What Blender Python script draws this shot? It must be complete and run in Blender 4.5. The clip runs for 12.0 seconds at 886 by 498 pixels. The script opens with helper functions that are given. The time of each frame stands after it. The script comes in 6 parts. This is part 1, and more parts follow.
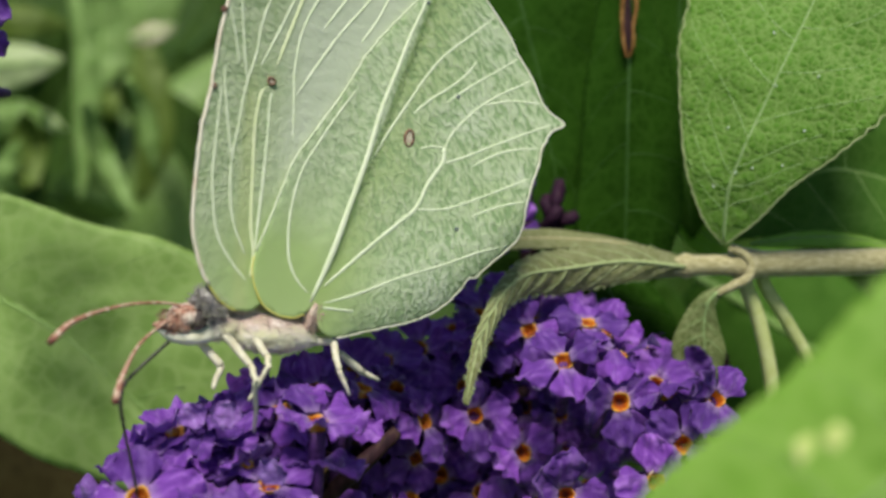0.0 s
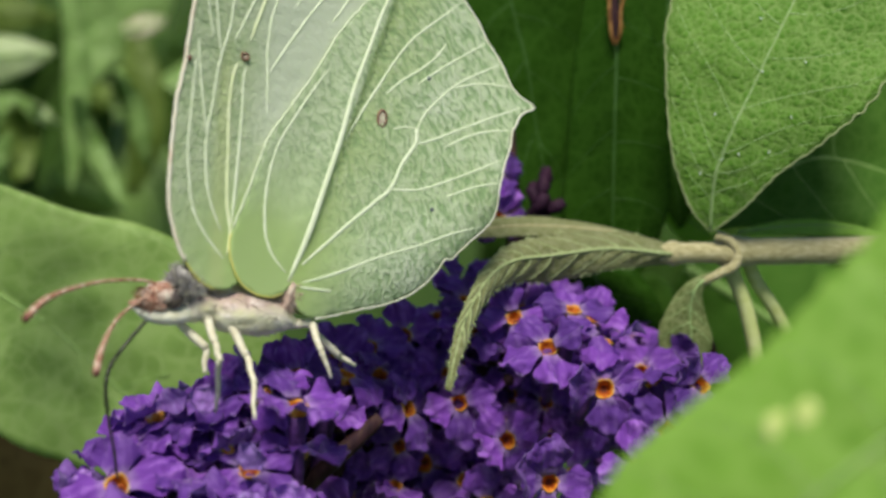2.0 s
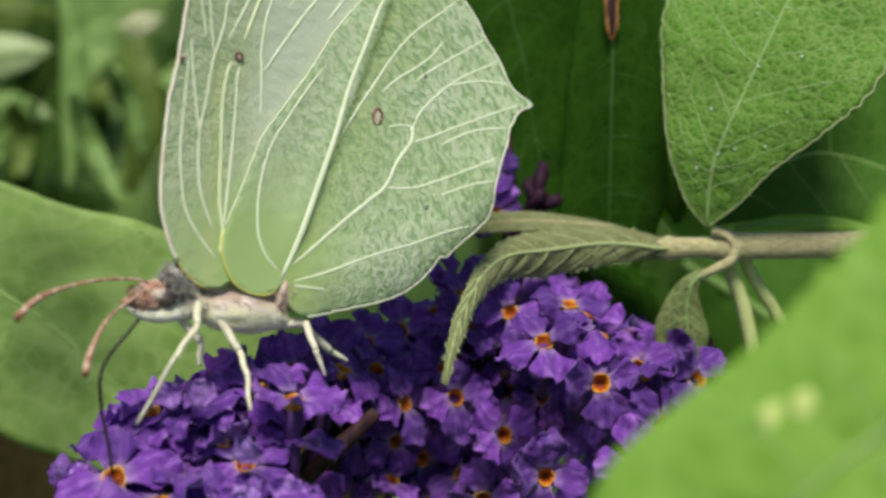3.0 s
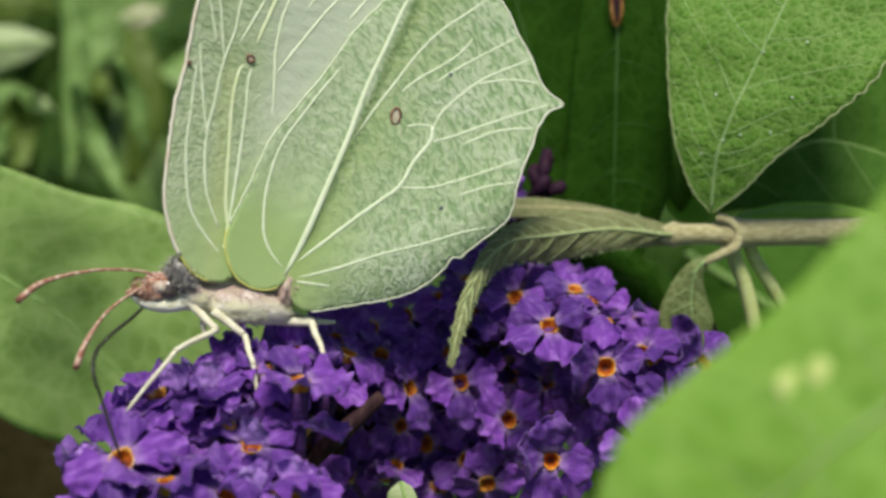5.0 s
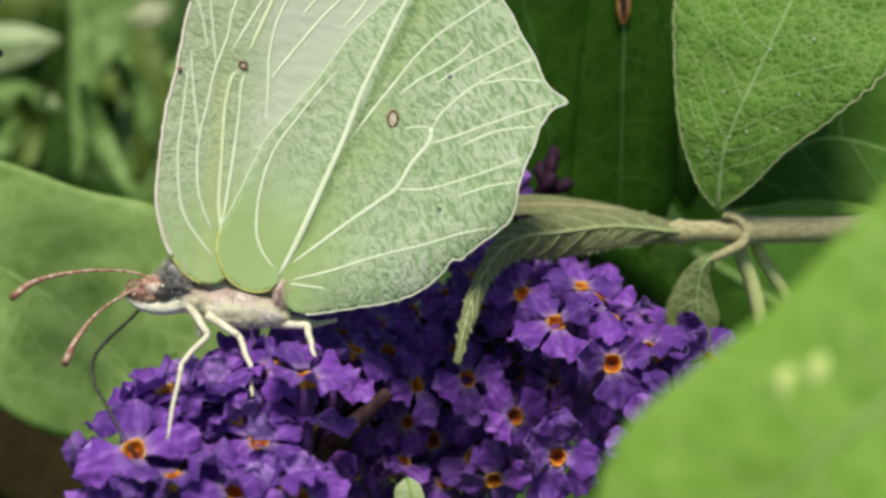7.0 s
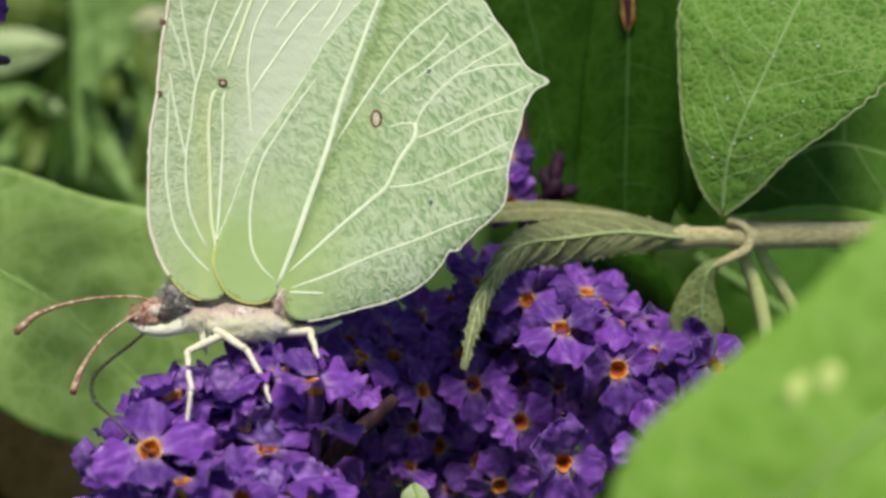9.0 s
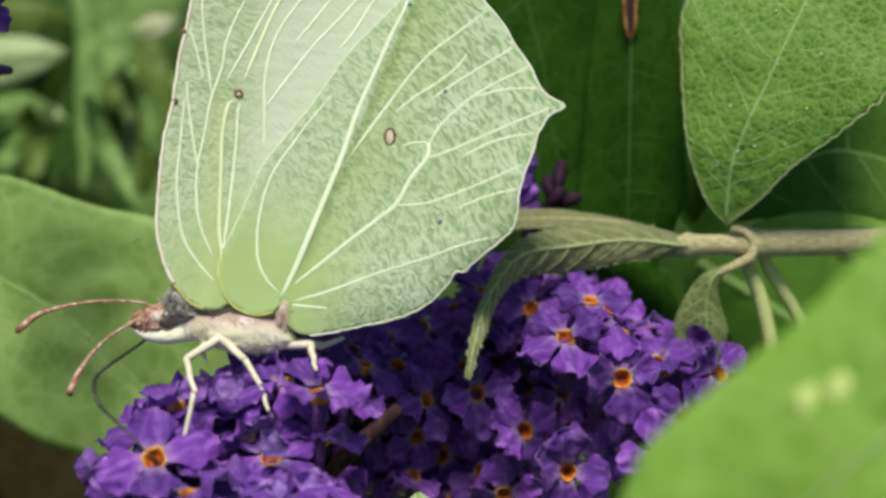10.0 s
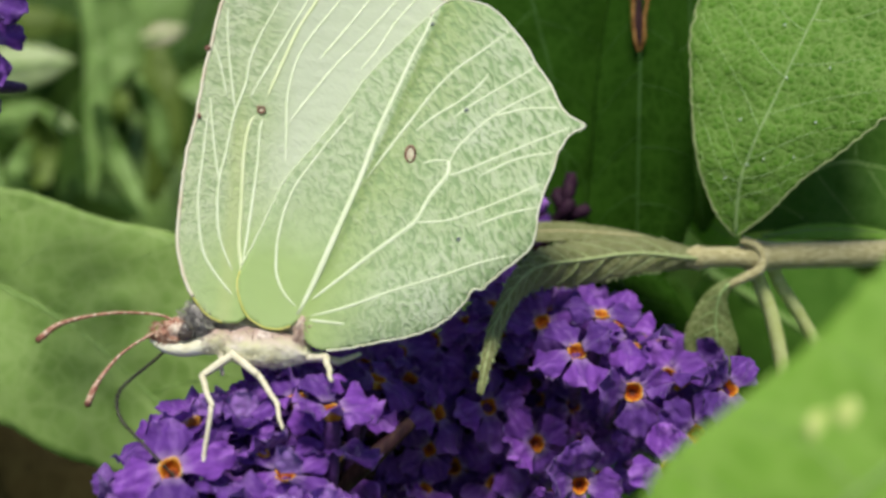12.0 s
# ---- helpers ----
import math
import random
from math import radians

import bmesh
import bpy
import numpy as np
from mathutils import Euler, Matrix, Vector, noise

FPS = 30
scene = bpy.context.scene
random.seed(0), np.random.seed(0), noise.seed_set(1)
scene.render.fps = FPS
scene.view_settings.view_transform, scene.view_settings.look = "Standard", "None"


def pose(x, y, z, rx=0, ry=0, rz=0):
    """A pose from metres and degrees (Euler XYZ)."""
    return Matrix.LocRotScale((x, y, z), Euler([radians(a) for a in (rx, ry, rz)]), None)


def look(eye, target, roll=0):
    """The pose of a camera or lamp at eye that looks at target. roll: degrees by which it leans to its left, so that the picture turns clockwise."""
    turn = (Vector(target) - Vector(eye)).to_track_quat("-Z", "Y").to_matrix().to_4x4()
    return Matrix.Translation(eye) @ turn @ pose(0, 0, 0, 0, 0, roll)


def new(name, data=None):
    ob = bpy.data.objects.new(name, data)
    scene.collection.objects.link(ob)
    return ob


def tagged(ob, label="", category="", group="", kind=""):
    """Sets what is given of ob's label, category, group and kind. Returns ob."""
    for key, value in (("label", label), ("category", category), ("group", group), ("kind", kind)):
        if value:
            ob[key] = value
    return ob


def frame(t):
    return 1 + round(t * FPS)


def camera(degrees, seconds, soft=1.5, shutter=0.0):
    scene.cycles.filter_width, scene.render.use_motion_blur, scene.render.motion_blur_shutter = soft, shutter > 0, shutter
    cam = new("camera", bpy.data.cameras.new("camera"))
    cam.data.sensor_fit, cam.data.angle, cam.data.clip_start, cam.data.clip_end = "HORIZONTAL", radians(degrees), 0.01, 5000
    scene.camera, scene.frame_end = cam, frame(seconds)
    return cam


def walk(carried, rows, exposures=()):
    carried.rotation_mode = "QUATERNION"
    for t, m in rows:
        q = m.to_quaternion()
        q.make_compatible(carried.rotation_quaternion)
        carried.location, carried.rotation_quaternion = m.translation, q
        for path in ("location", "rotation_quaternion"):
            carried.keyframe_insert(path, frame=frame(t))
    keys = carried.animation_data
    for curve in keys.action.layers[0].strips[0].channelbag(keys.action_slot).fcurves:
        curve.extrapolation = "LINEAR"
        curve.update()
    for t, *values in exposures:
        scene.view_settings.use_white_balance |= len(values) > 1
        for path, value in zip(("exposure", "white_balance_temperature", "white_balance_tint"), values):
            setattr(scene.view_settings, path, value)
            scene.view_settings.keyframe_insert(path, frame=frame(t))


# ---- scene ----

from mathutils import geometry

# A close view of one butterfly on a flower spike. Plan numbers are in millimetres in the spray's own
# frame: x along the branch, y away from the viewer, z up across the branch. The spray leans by 20 degrees
# and hangs about a metre above the ground.
MM = 0.001
SPRAY = Matrix.Translation((0.0, 0.0, 1.05)) @ pose(0, 0, 0, -20)


def at(x, y, z, rx=0, ry=0, rz=0):
    """A pose in the spray's frame, from millimetres and degrees."""
    return SPRAY @ pose(x * MM, y * MM, z * MM, rx, ry, rz)


# ---------------------------------------------------------------- camera
cam = camera(40, 12.0, soft=3.1)
cam.data.dof.use_dof = True
cam.data.dof.focus_distance = 0.107
cam.data.dof.aperture_fstop = 23.0
cam.data.dof.aperture_blades = 0
CAMERA_ROWS = [
    (0, -0.49, -0.15, 2.01, -0.034, 0.081, 0.002),
    (0.5, -0.19, 0.12, 1.51, 0.023, -0.038, -0.067),
    (1, 0.26, 0.37, 1.16, 0.045, -0.027, -0.059),
    (1.5, 0.60, 0.60, 0.93, 0.001, -0.056, -0.065),
    (2, 0.84, 0.61, 0.74, -0.052, -0.020, -0.082),
    (2.5, 1.05, 0.58, 0.53, -0.073, -0.013, -0.093),
    (3, 1.04, 0.60, 0.27, -0.069, 0.005, -0.158),
    (5, 0.32, 0.54, -1.13, -0.095, -0.130, -0.267),
    (5.5, 0.22, 0.47, -1.25, -0.142, -0.163, -0.235),
    (6, 0.36, 0.32, -1.25, -0.190, -0.142, -0.090),
    (6.5, 0.41, 0.30, -1.29, -0.167, -0.120, 0.004),
    (7, 0.31, 0.28, -1.35, -0.135, -0.164, 0.045),
    (9, -0.29, -0.18, -0.91, -0.056, -0.112, 0.028),
    (9.5, -0.38, 0.01, -0.82, 0.098, -0.039, 0.023),
    (10, -0.43, -0.06, -0.51, 0.156, 0.039, 0.119),
    (10.5, -0.71, -0.38, -0.16, 0.169, 0.183, 0.113),
    (11, -0.84, -0.64, 0.17, 0.183, 0.241, 0.197),
    (11.5, -1.00, -0.75, 0.49, 0.191, 0.238, 0.241),
    (12, -1.07, -0.82, 0.86, 0.157, 0.236, 0.337),
]
walk(cam, [(r[0], at(*r[1:]) @ pose(0, 0, 0, 90)) for r in CAMERA_ROWS], [(0, 0.0, 6780, 10), (12, 0.0, 6780, 10)])

# ---------------------------------------------------------------- world and sun
SUN_ELEVATION, SUN_AZIMUTH = 70.0, 188.0   # degrees; azimuth counted from +y towards +x
world = bpy.data.worlds.new("sky")
scene.world = world
world.use_nodes = True
sky = world.node_tree.nodes.new("ShaderNodeTexSky")
sky.sky_type = "NISHITA"
sky.sun_disc = False
sky.sun_elevation = radians(SUN_ELEVATION)
sky.sun_rotation = radians(SUN_AZIMUTH)
background = world.node_tree.nodes["Background"]
background.inputs["Strength"].default_value = 0.078
world.node_tree.links.new(sky.outputs["Color"], background.inputs["Color"])

sun = new("sun", bpy.data.lights.new("sun", "SUN"))
sun.data.energy = 4.08
sun.data.angle = radians(18)
sun.data.color = (0.98, 0.96, 0.85)
_e, _a = radians(SUN_ELEVATION), radians(SUN_AZIMUTH)
sun.matrix_world = look((math.sin(_a) * math.cos(_e), math.cos(_a) * math.cos(_e), math.sin(_e)), (0, 0, 0))


# ---------------------------------------------------------------- materials
class Mat:
    """A small node graph round one Principled shader."""

    def __init__(self, name, rough=0.5, spec=0.5):
        self.m = bpy.data.materials.new(name)
        self.m.use_nodes = True
        self.t = self.m.node_tree
        self.p = self.t.nodes["Principled BSDF"]
        self.p.inputs["Roughness"].default_value = rough
        self.p.inputs["Specular IOR Level"].default_value = spec
        self.coord = self.t.nodes.new("ShaderNodeTexCoord").outputs["Object"]

    def node(self, kind, **sockets):
        n = self.t.nodes.new(kind)
        for key, value in sockets.items():
            key = key.replace("_", " ")
            if hasattr(value, "links"):
                self.t.links.new(value, n.inputs[key])
            else:
                n.inputs[key].default_value = value
        return n

    def noise(self, per_mm, detail=3.0, stretch=(1, 1, 1), rough=0.55):
        s = self.node("ShaderNodeMapping", Vector=self.coord)
        s.inputs["Scale"].default_value = [1000.0 * per_mm * v for v in stretch]
        n = self.node("ShaderNodeTexNoise", Scale=1.0, Detail=detail, Roughness=rough)
        self.t.links.new(s.outputs[0], n.inputs["Vector"])
        return n.outputs["Fac"]

    def cells(self, per_mm, stretch=(1, 1, 1), feature="DISTANCE_TO_EDGE"):
        s = self.node("ShaderNodeMapping", Vector=self.coord)
        s.inputs["Scale"].default_value = [1000.0 * per_mm * v for v in stretch]
        n = self.node("ShaderNodeTexVoronoi", Scale=1.0)
        n.feature = feature
        self.t.links.new(s.outputs[0], n.inputs["Vector"])
        return n.outputs["Distance"]

    def ramp(self, fac, *stops):
        n = self.node("ShaderNodeValToRGB", Fac=fac)
        el = n.color_ramp.elements
        while len(el) < len(stops):
            el.new(0.5)
        for e, (pos, col) in zip(el, stops):
            e.position = pos
            e.color = (*col, 1) if len(col) == 3 else col
        return n.outputs["Color"]

    def mix(self, fac, a, b, kind="MIX"):
        n = self.t.nodes.new("ShaderNodeMix")
        n.data_type, n.blend_type = "RGBA", kind
        for sock, value in ((n.inputs[0], fac), (n.inputs[6], a), (n.inputs[7], b)):
            if hasattr(value, "links"):
                self.t.links.new(value, sock)
            else:
                sock.default_value = (*value, 1) if isinstance(value, tuple) and len(value) == 3 else value
        return n.outputs[2]

    def math(self, op, a, b=0.0):
        n = self.t.nodes.new("ShaderNodeMath")
        n.operation = op
        for sock, value in ((n.inputs[0], a), (n.inputs[1], b)):
            if hasattr(value, "links"):
                self.t.links.new(value, sock)
            else:
                sock.default_value = value
        return n.outputs[0]

    def tint_by_object(self, color, amount=0.25):
        """Slightly lighter or darker from piece to piece."""
        info = self.t.nodes.new("ShaderNodeObjectInfo")
        hsv = self.node("ShaderNodeHueSaturation", Color=color)
        v = self.math("MULTIPLY_ADD", info.outputs["Random"], amount * 2)
        v.node.inputs[2].default_value = 1 - amount
        self.t.links.new(v, hsv.inputs["Value"])
        h = self.math("MULTIPLY_ADD", info.outputs["Random"], 0.02)
        h.node.inputs[2].default_value = 0.49
        self.t.links.new(h, hsv.inputs["Hue"])
        return hsv.outputs["Color"]

    def done(self, color, bumps=(), translucent=None, share=0.3, sheen=0.0):
        """bumps: (height socket, depth in mm)."""
        if hasattr(color, "links"):
            self.t.links.new(color, self.p.inputs["Base Color"])
        else:
            self.p.inputs["Base Color"].default_value = (*color, 1)
        if sheen:
            self.p.inputs["Sheen Weight"].default_value = sheen
            self.p.inputs["Sheen Roughness"].default_value = 0.4
        last = None
        for height, depth in bumps:
            b = self.node("ShaderNodeBump", Height=height, Strength=1.0, Distance=depth * MM)
            if last:
                self.t.links.new(last, b.inputs["Normal"])
            last = b.outputs["Normal"]
        if last:
            self.t.links.new(last, self.p.inputs["Normal"])
        if translucent is not None:
            tr = self.t.nodes.new("ShaderNodeBsdfTranslucent")
            if hasattr(translucent, "links"):
                self.t.links.new(translucent, tr.inputs["Color"])
            else:
                tr.inputs["Color"].default_value = (*translucent, 1)
            mixer = self.t.nodes.new("ShaderNodeMixShader")
            mixer.inputs[0].default_value = share
            self.t.links.new(self.p.outputs[0], mixer.inputs[1])
            self.t.links.new(tr.outputs[0], mixer.inputs[2])
            self.t.links.new(mixer.outputs[0], self.t.nodes["Material Output"].inputs["Surface"])
        return self.m


def leaf_material(name, deep, mid, pale, cell=1.6, relief=0.10, rough=0.5, share=0.3, sheen=0.0, spec=0.4, coarse=0.3, lines=0.6):
    """A leaf surface: blotches, a fine net of veinlets inside a coarser one, and grain."""
    m = Mat(name, rough, spec)
    net = m.cells(cell)
    wide = m.cells(cell * coarse)
    fine = m.noise(2.2, 4)
    broad = m.noise(0.12, 3)
    patch = m.noise(0.45, 3)
    col = m.ramp(broad, (0.3, deep), (0.55, mid), (0.8, mid))
    col = m.mix(m.ramp(patch, (0.4, (0, 0, 0)), (0.7, (0.22, 0.22, 0.22))), col, deep)
    col = m.mix(m.ramp(fine, (0.5, (0, 0, 0)), (0.75, (0.4, 0.4, 0.4))), col, pale)
    col = m.mix(m.ramp(net, (0.0, (lines, lines, lines)), (0.15, (0, 0, 0))), col, pale)
    col = m.mix(m.ramp(wide, (0.0, (lines, lines, lines)), (0.07, (0, 0, 0))), col, pale)
    tr = tuple(min(1, c * 1.6) for c in mid)
    return m.done(col, [(net, relief), (wide, relief * 1.5), (fine, relief * 0.5)], tr, share, sheen)


def make_materials():
    M = {}
    M["leaf_felt"] = leaf_material("felted_leaf", (0.085, 0.215, 0.022), (0.14, 0.325, 0.036), (0.36, 0.53, 0.16), 1.45, 0.17, 0.6, 0.3, 0.04, 0.25, 0.4, 0.5)
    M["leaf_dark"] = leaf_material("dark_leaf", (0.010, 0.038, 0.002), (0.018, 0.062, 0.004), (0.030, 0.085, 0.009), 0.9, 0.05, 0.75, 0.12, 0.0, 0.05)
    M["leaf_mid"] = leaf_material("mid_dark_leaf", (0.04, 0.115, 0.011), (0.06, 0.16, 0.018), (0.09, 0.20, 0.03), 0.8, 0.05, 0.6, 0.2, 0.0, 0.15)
    M["leaf_near"] = leaf_material("bright_leaf", (0.19, 0.37, 0.05), (0.26, 0.48, 0.07), (0.35, 0.56, 0.12), 0.5, 0.06, 0.55, 0.35, 0.0, 0.25)
    M["leaf_soft"] = leaf_material("soft_leaf", (0.17, 0.29, 0.065), (0.27, 0.42, 0.115), (0.35, 0.49, 0.17), 0.45, 0.06, 0.55, 0.3, 0.0, 0.25)
    M["leaf_curl"] = leaf_material("woolly_leaf", (0.12, 0.14, 0.04), (0.185, 0.205, 0.075), (0.33, 0.345, 0.19), 2.2, 0.12, 0.75, 0.2, 0.15)
    M["leaf_small"] = leaf_material("small_olive_leaf", (0.08, 0.115, 0.03), (0.125, 0.17, 0.045), (0.34, 0.39, 0.17), 1.5, 0.12, 0.7, 0.2)
    M["leaf_far_a"] = leaf_material("garden_leaf", (0.13, 0.25, 0.05), (0.19, 0.34, 0.08), (0.30, 0.44, 0.15), 0.5, 0.1, 0.5, 0.3)
    M["leaf_far_b"] = leaf_material("pale_garden_leaf", (0.32, 0.44, 0.18), (0.45, 0.55, 0.28), (0.58, 0.64, 0.42), 0.5, 0.1, 0.5, 0.3)
    # garden leaf with the shade of the background put into its green
    M["leaf_far_c"] = leaf_material("shaded_garden_leaf", (0.014, 0.038, 0.004), (0.026, 0.064, 0.008), (0.06, 0.12, 0.02), 0.5, 0.1, 0.6, 0.15, 0.0, 0.12)
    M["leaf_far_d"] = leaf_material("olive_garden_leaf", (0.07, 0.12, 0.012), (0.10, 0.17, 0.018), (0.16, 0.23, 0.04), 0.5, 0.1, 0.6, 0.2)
    # dark brown that stands for the shade in the lower left corner
    M["leaf_corner_shade"] = leaf_material("dark_corner_leaf", (0.018, 0.014, 0.005), (0.032, 0.024, 0.008), (0.05, 0.042, 0.016), 0.5, 0.1, 0.7, 0.05, 0.0, 0.1)
    M["leaf_dry"] = leaf_material("straw_leaf", (0.36, 0.34, 0.2), (0.5, 0.48, 0.32), (0.6, 0.58, 0.42), 0.5, 0.1, 0.6, 0.2)

    # glossy white of the beads that paint the leaf's glints
    m = Mat("droplet", 0.12, 0.8)
    M["droplet"] = m.done((0.80, 0.88, 0.80))
    m = Mat("downy_rim", 0.8, 0.2)
    M["leaf_rim"] = m.done(m.ramp(m.noise(3.0), (0.3, (0.30, 0.38, 0.16)), (0.7, (0.44, 0.51, 0.27))))
    m = Mat("green_stalk", 0.7, 0.2)
    M["stalk"] = m.done(m.ramp(m.noise(1.0), (0.3, (0.48, 0.54, 0.20)), (0.7, (0.60, 0.65, 0.32))))
    m = Mat("pale_fleck", 0.6, 0.3)
    M["fleck"] = m.done(m.ramp(m.noise(1.5), (0.3, (0.52, 0.64, 0.17)), (0.7, (0.62, 0.70, 0.28))))
    m = Mat("pale_vein", 0.6, 0.3)
    M["vein"] = m.done(m.ramp(m.noise(1.5), (0.3, (0.28, 0.44, 0.16)), (0.7, (0.39, 0.54, 0.24))))
    m = Mat("dull_vein", 0.6, 0.3)
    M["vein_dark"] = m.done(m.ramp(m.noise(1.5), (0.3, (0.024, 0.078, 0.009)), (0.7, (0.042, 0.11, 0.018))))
    m = Mat("soft_vein", 0.6, 0.3)
    M["vein_soft"] = m.done(m.ramp(m.noise(1.5), (0.3, (0.22, 0.37, 0.10)), (0.7, (0.28, 0.43, 0.14))))
    m = Mat("woolly_stem", 0.8, 0.2)
    wool = m.noise(3.0, 4, (0.4, 1, 1))
    M["stem"] = m.done(m.ramp(wool, (0.3, (0.30, 0.27, 0.13)), (0.55, (0.45, 0.41, 0.23)), (0.75, (0.60, 0.56, 0.36))), [(wool, 0.12)], sheen=0.5)
    m = Mat("brown_scar", 0.8, 0.2)
    n = m.noise(1.2, 4)
    M["scar"] = m.done(m.ramp(n, (0.3, (0.10, 0.04, 0.01)), (0.5, (0.27, 0.13, 0.04)), (0.7, (0.45, 0.27, 0.10))), [(n, 0.2)])

    # corolla: violet, paler towards the rim, streaked along each lobe
    m = Mat("violet_petal", 0.65, 0.2)
    streak = m.noise(0.8, 4, (0.45, 1.6, 0.6))
    fine = m.noise(3.2, 3, (0.5, 1.8, 1))
    col = m.ramp(streak, (0.25, (0.09, 0.026, 0.225)), (0.5, (0.19, 0.060, 0.40)), (0.78, (0.44, 0.22, 0.70)))
    col = m.tint_by_object(col, 0.34)
    xyz = m.node("ShaderNodeSeparateXYZ", Vector=m.coord)
    near = m.math("ADD", m.math("MULTIPLY", xyz.outputs[0], 1000.0 / 4.5), m.math("MULTIPLY", m.math("SUBTRACT", m.noise(1.4, 3), 0.5), 0.22))
    col = m.mix(m.ramp(near, (0.20, (0.5, 0.5, 0.5)), (0.34, (0, 0, 0))), col, (0.56, 0.40, 0.66))
    crinkle = m.noise(1.1, 4, (0.8, 1.3, 1))
    M["petal"] = m.done(col, [(crinkle, 0.42), (fine, 0.09)], (0.30, 0.07, 0.6), 0.28, 0.28)
    m.p.inputs["Sheen Tint"].default_value = (0.72, 0.6, 1.0, 1)
    m = Mat("petal_back", 0.7, 0.15)
    streak = m.noise(0.9, 4, (0.4, 1.6, 0.6))
    M["petal_back"] = m.done(m.tint_by_object(m.ramp(streak, (0.3, (0.24, 0.10, 0.46)), (0.5, (0.40, 0.21, 0.66)), (0.75, (0.58, 0.41, 0.86))), 0.2), [(m.noise(1.2, 4), 0.3)], (0.30, 0.10, 0.6), 0.28, 0.16)
    m = Mat("violet_tube", 0.6, 0.3)
    n = m.noise(1.5)
    M["tube"] = m.done(m.ramp(n, (0.3, (0.05, 0.014, 0.09)), (0.7, (0.13, 0.045, 0.22))), [(n, 0.1)])
    # maroon taken almost to black: the shade of the gaps is in the colour
    m = Mat("shaded_maroon_tube", 0.7, 0.2)
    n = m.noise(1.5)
    M["tube_shade"] = m.done(m.ramp(n, (0.3, (0.014, 0.004, 0.014)), (0.6, (0.032, 0.009, 0.028)), (0.8, (0.055, 0.024, 0.026))), [(n, 0.1)])
    m = Mat("orange_throat", 0.6, 0.3)
    xyz = m.node("ShaderNodeSeparateXYZ", Vector=m.coord)
    r2 = m.math("ADD", m.math("POWER", xyz.outputs[0], 2.0), m.math("POWER", xyz.outputs[1], 2.0))
    r = m.math("MULTIPLY", m.math("SQRT", r2), 1000.0 / 1.02)
    r = m.math("ADD", r, m.math("MULTIPLY", m.math("SUBTRACT", m.noise(1.6), 0.5), 0.9))
    # orange ring; the dark centre puts the deep hole's shade into the colour
    M["throat"] = m.done(m.ramp(r, (0.22, (0.10, 0.016, 0.005)), (0.48, (0.38, 0.075, 0.008)), (0.72, (0.64, 0.22, 0.015)), (0.92, (0.68, 0.38, 0.08)), (1.0, (0.60, 0.46, 0.42))), [(m.noise(2.5), 0.2)])
    # withered brown, darkened further for the shade deep in the spike
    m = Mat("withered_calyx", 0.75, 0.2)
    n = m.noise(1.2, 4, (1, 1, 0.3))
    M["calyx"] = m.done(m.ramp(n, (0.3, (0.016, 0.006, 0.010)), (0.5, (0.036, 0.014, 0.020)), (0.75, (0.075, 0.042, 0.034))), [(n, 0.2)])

    # wings: pale green scales, lighter near the forewing's rear
    def wing(name, dark, mid, light, depth, smooth=False):
        m = Mat(name, 0.55, 0.25)
        broad = m.noise(0.16, 3)
        fine = m.noise(4.0, 3)
        # wrinkles run across the veins, which fan out from the wing's root
        xyz = m.node("ShaderNodeSeparateXYZ", Vector=m.coord)
        dx, dz = m.math("ADD", xyz.outputs[0], 0.022), m.math("ADD", xyz.outputs[2], 0.006)
        radius = m.math("SQRT", m.math("ADD", m.math("POWER", dx, 2.0), m.math("POWER", dz, 2.0)))
        angle = m.math("ARCTAN2", dz, dx)
        # close-set wavy ridges, broken up along their length
        sway = m.node("ShaderNodeCombineXYZ", X=m.math("MULTIPLY", radius, 800.0), Y=m.math("MULTIPLY", angle, 26.0))
        sway = m.node("ShaderNodeTexNoise", Vector=sway.outputs[0], Scale=1.0, Detail=2.0).outputs["Fac"]
        ridge = m.math("SINE", m.math("ADD", m.math("MULTIPLY", radius, 8600.0), m.math("MULTIPLY", sway, 24.0)))
        polar = m.node("ShaderNodeCombineXYZ", X=m.math("MULTIPLY", radius, 1750.0), Y=m.math("MULTIPLY", angle, 30.0))
        worm = m.node("ShaderNodeTexNoise", Vector=polar.outputs[0], Scale=1.0, Detail=1.0, Roughness=0.5, Distortion=0.8).outputs["Fac"]
        warp = m.math("ADD", m.math("MULTIPLY", ridge, 0.085), m.math("MULTIPLY_ADD", worm, 0.75))
        warp.node.inputs[1].links[0].from_node.inputs[2].default_value = 0.125
        polar2 = m.node("ShaderNodeCombineXYZ", X=m.math("MULTIPLY", radius, 4200.0), Y=m.math("MULTIPLY", angle, 80.0), Z=3.0)
        cross = m.node("ShaderNodeTexNoise", Vector=polar2.outputs[0], Scale=1.0, Detail=1.0, Distortion=0.4).outputs["Fac"]
        # smooth and yellower near the root
        rx, rz = m.math("ADD", xyz.outputs[0], 0.0045), m.math("SUBTRACT", xyz.outputs[2], 0.0005)
        root = m.math("MULTIPLY", m.math("SQRT", m.math("ADD", m.math("POWER", rx, 2.0), m.math("POWER", rz, 2.0))), 100.0)
        away = m.ramp(root, (0.35, (0, 0, 0)), (1.0, (1, 1, 1)))
        if smooth:
            rear = m.math("MULTIPLY_ADD", xyz.outputs[0], 150.0)
            rear.node.inputs[2].default_value = 1.1
            away = m.math("MULTIPLY", away, m.ramp(rear, (0.1, (1, 1, 1)), (0.5, (0.45, 0.45, 0.45))))
        else:
            outer = m.math("MULTIPLY_ADD", xyz.outputs[0], 45.0)
            outer.node.inputs[2].default_value = 0.3
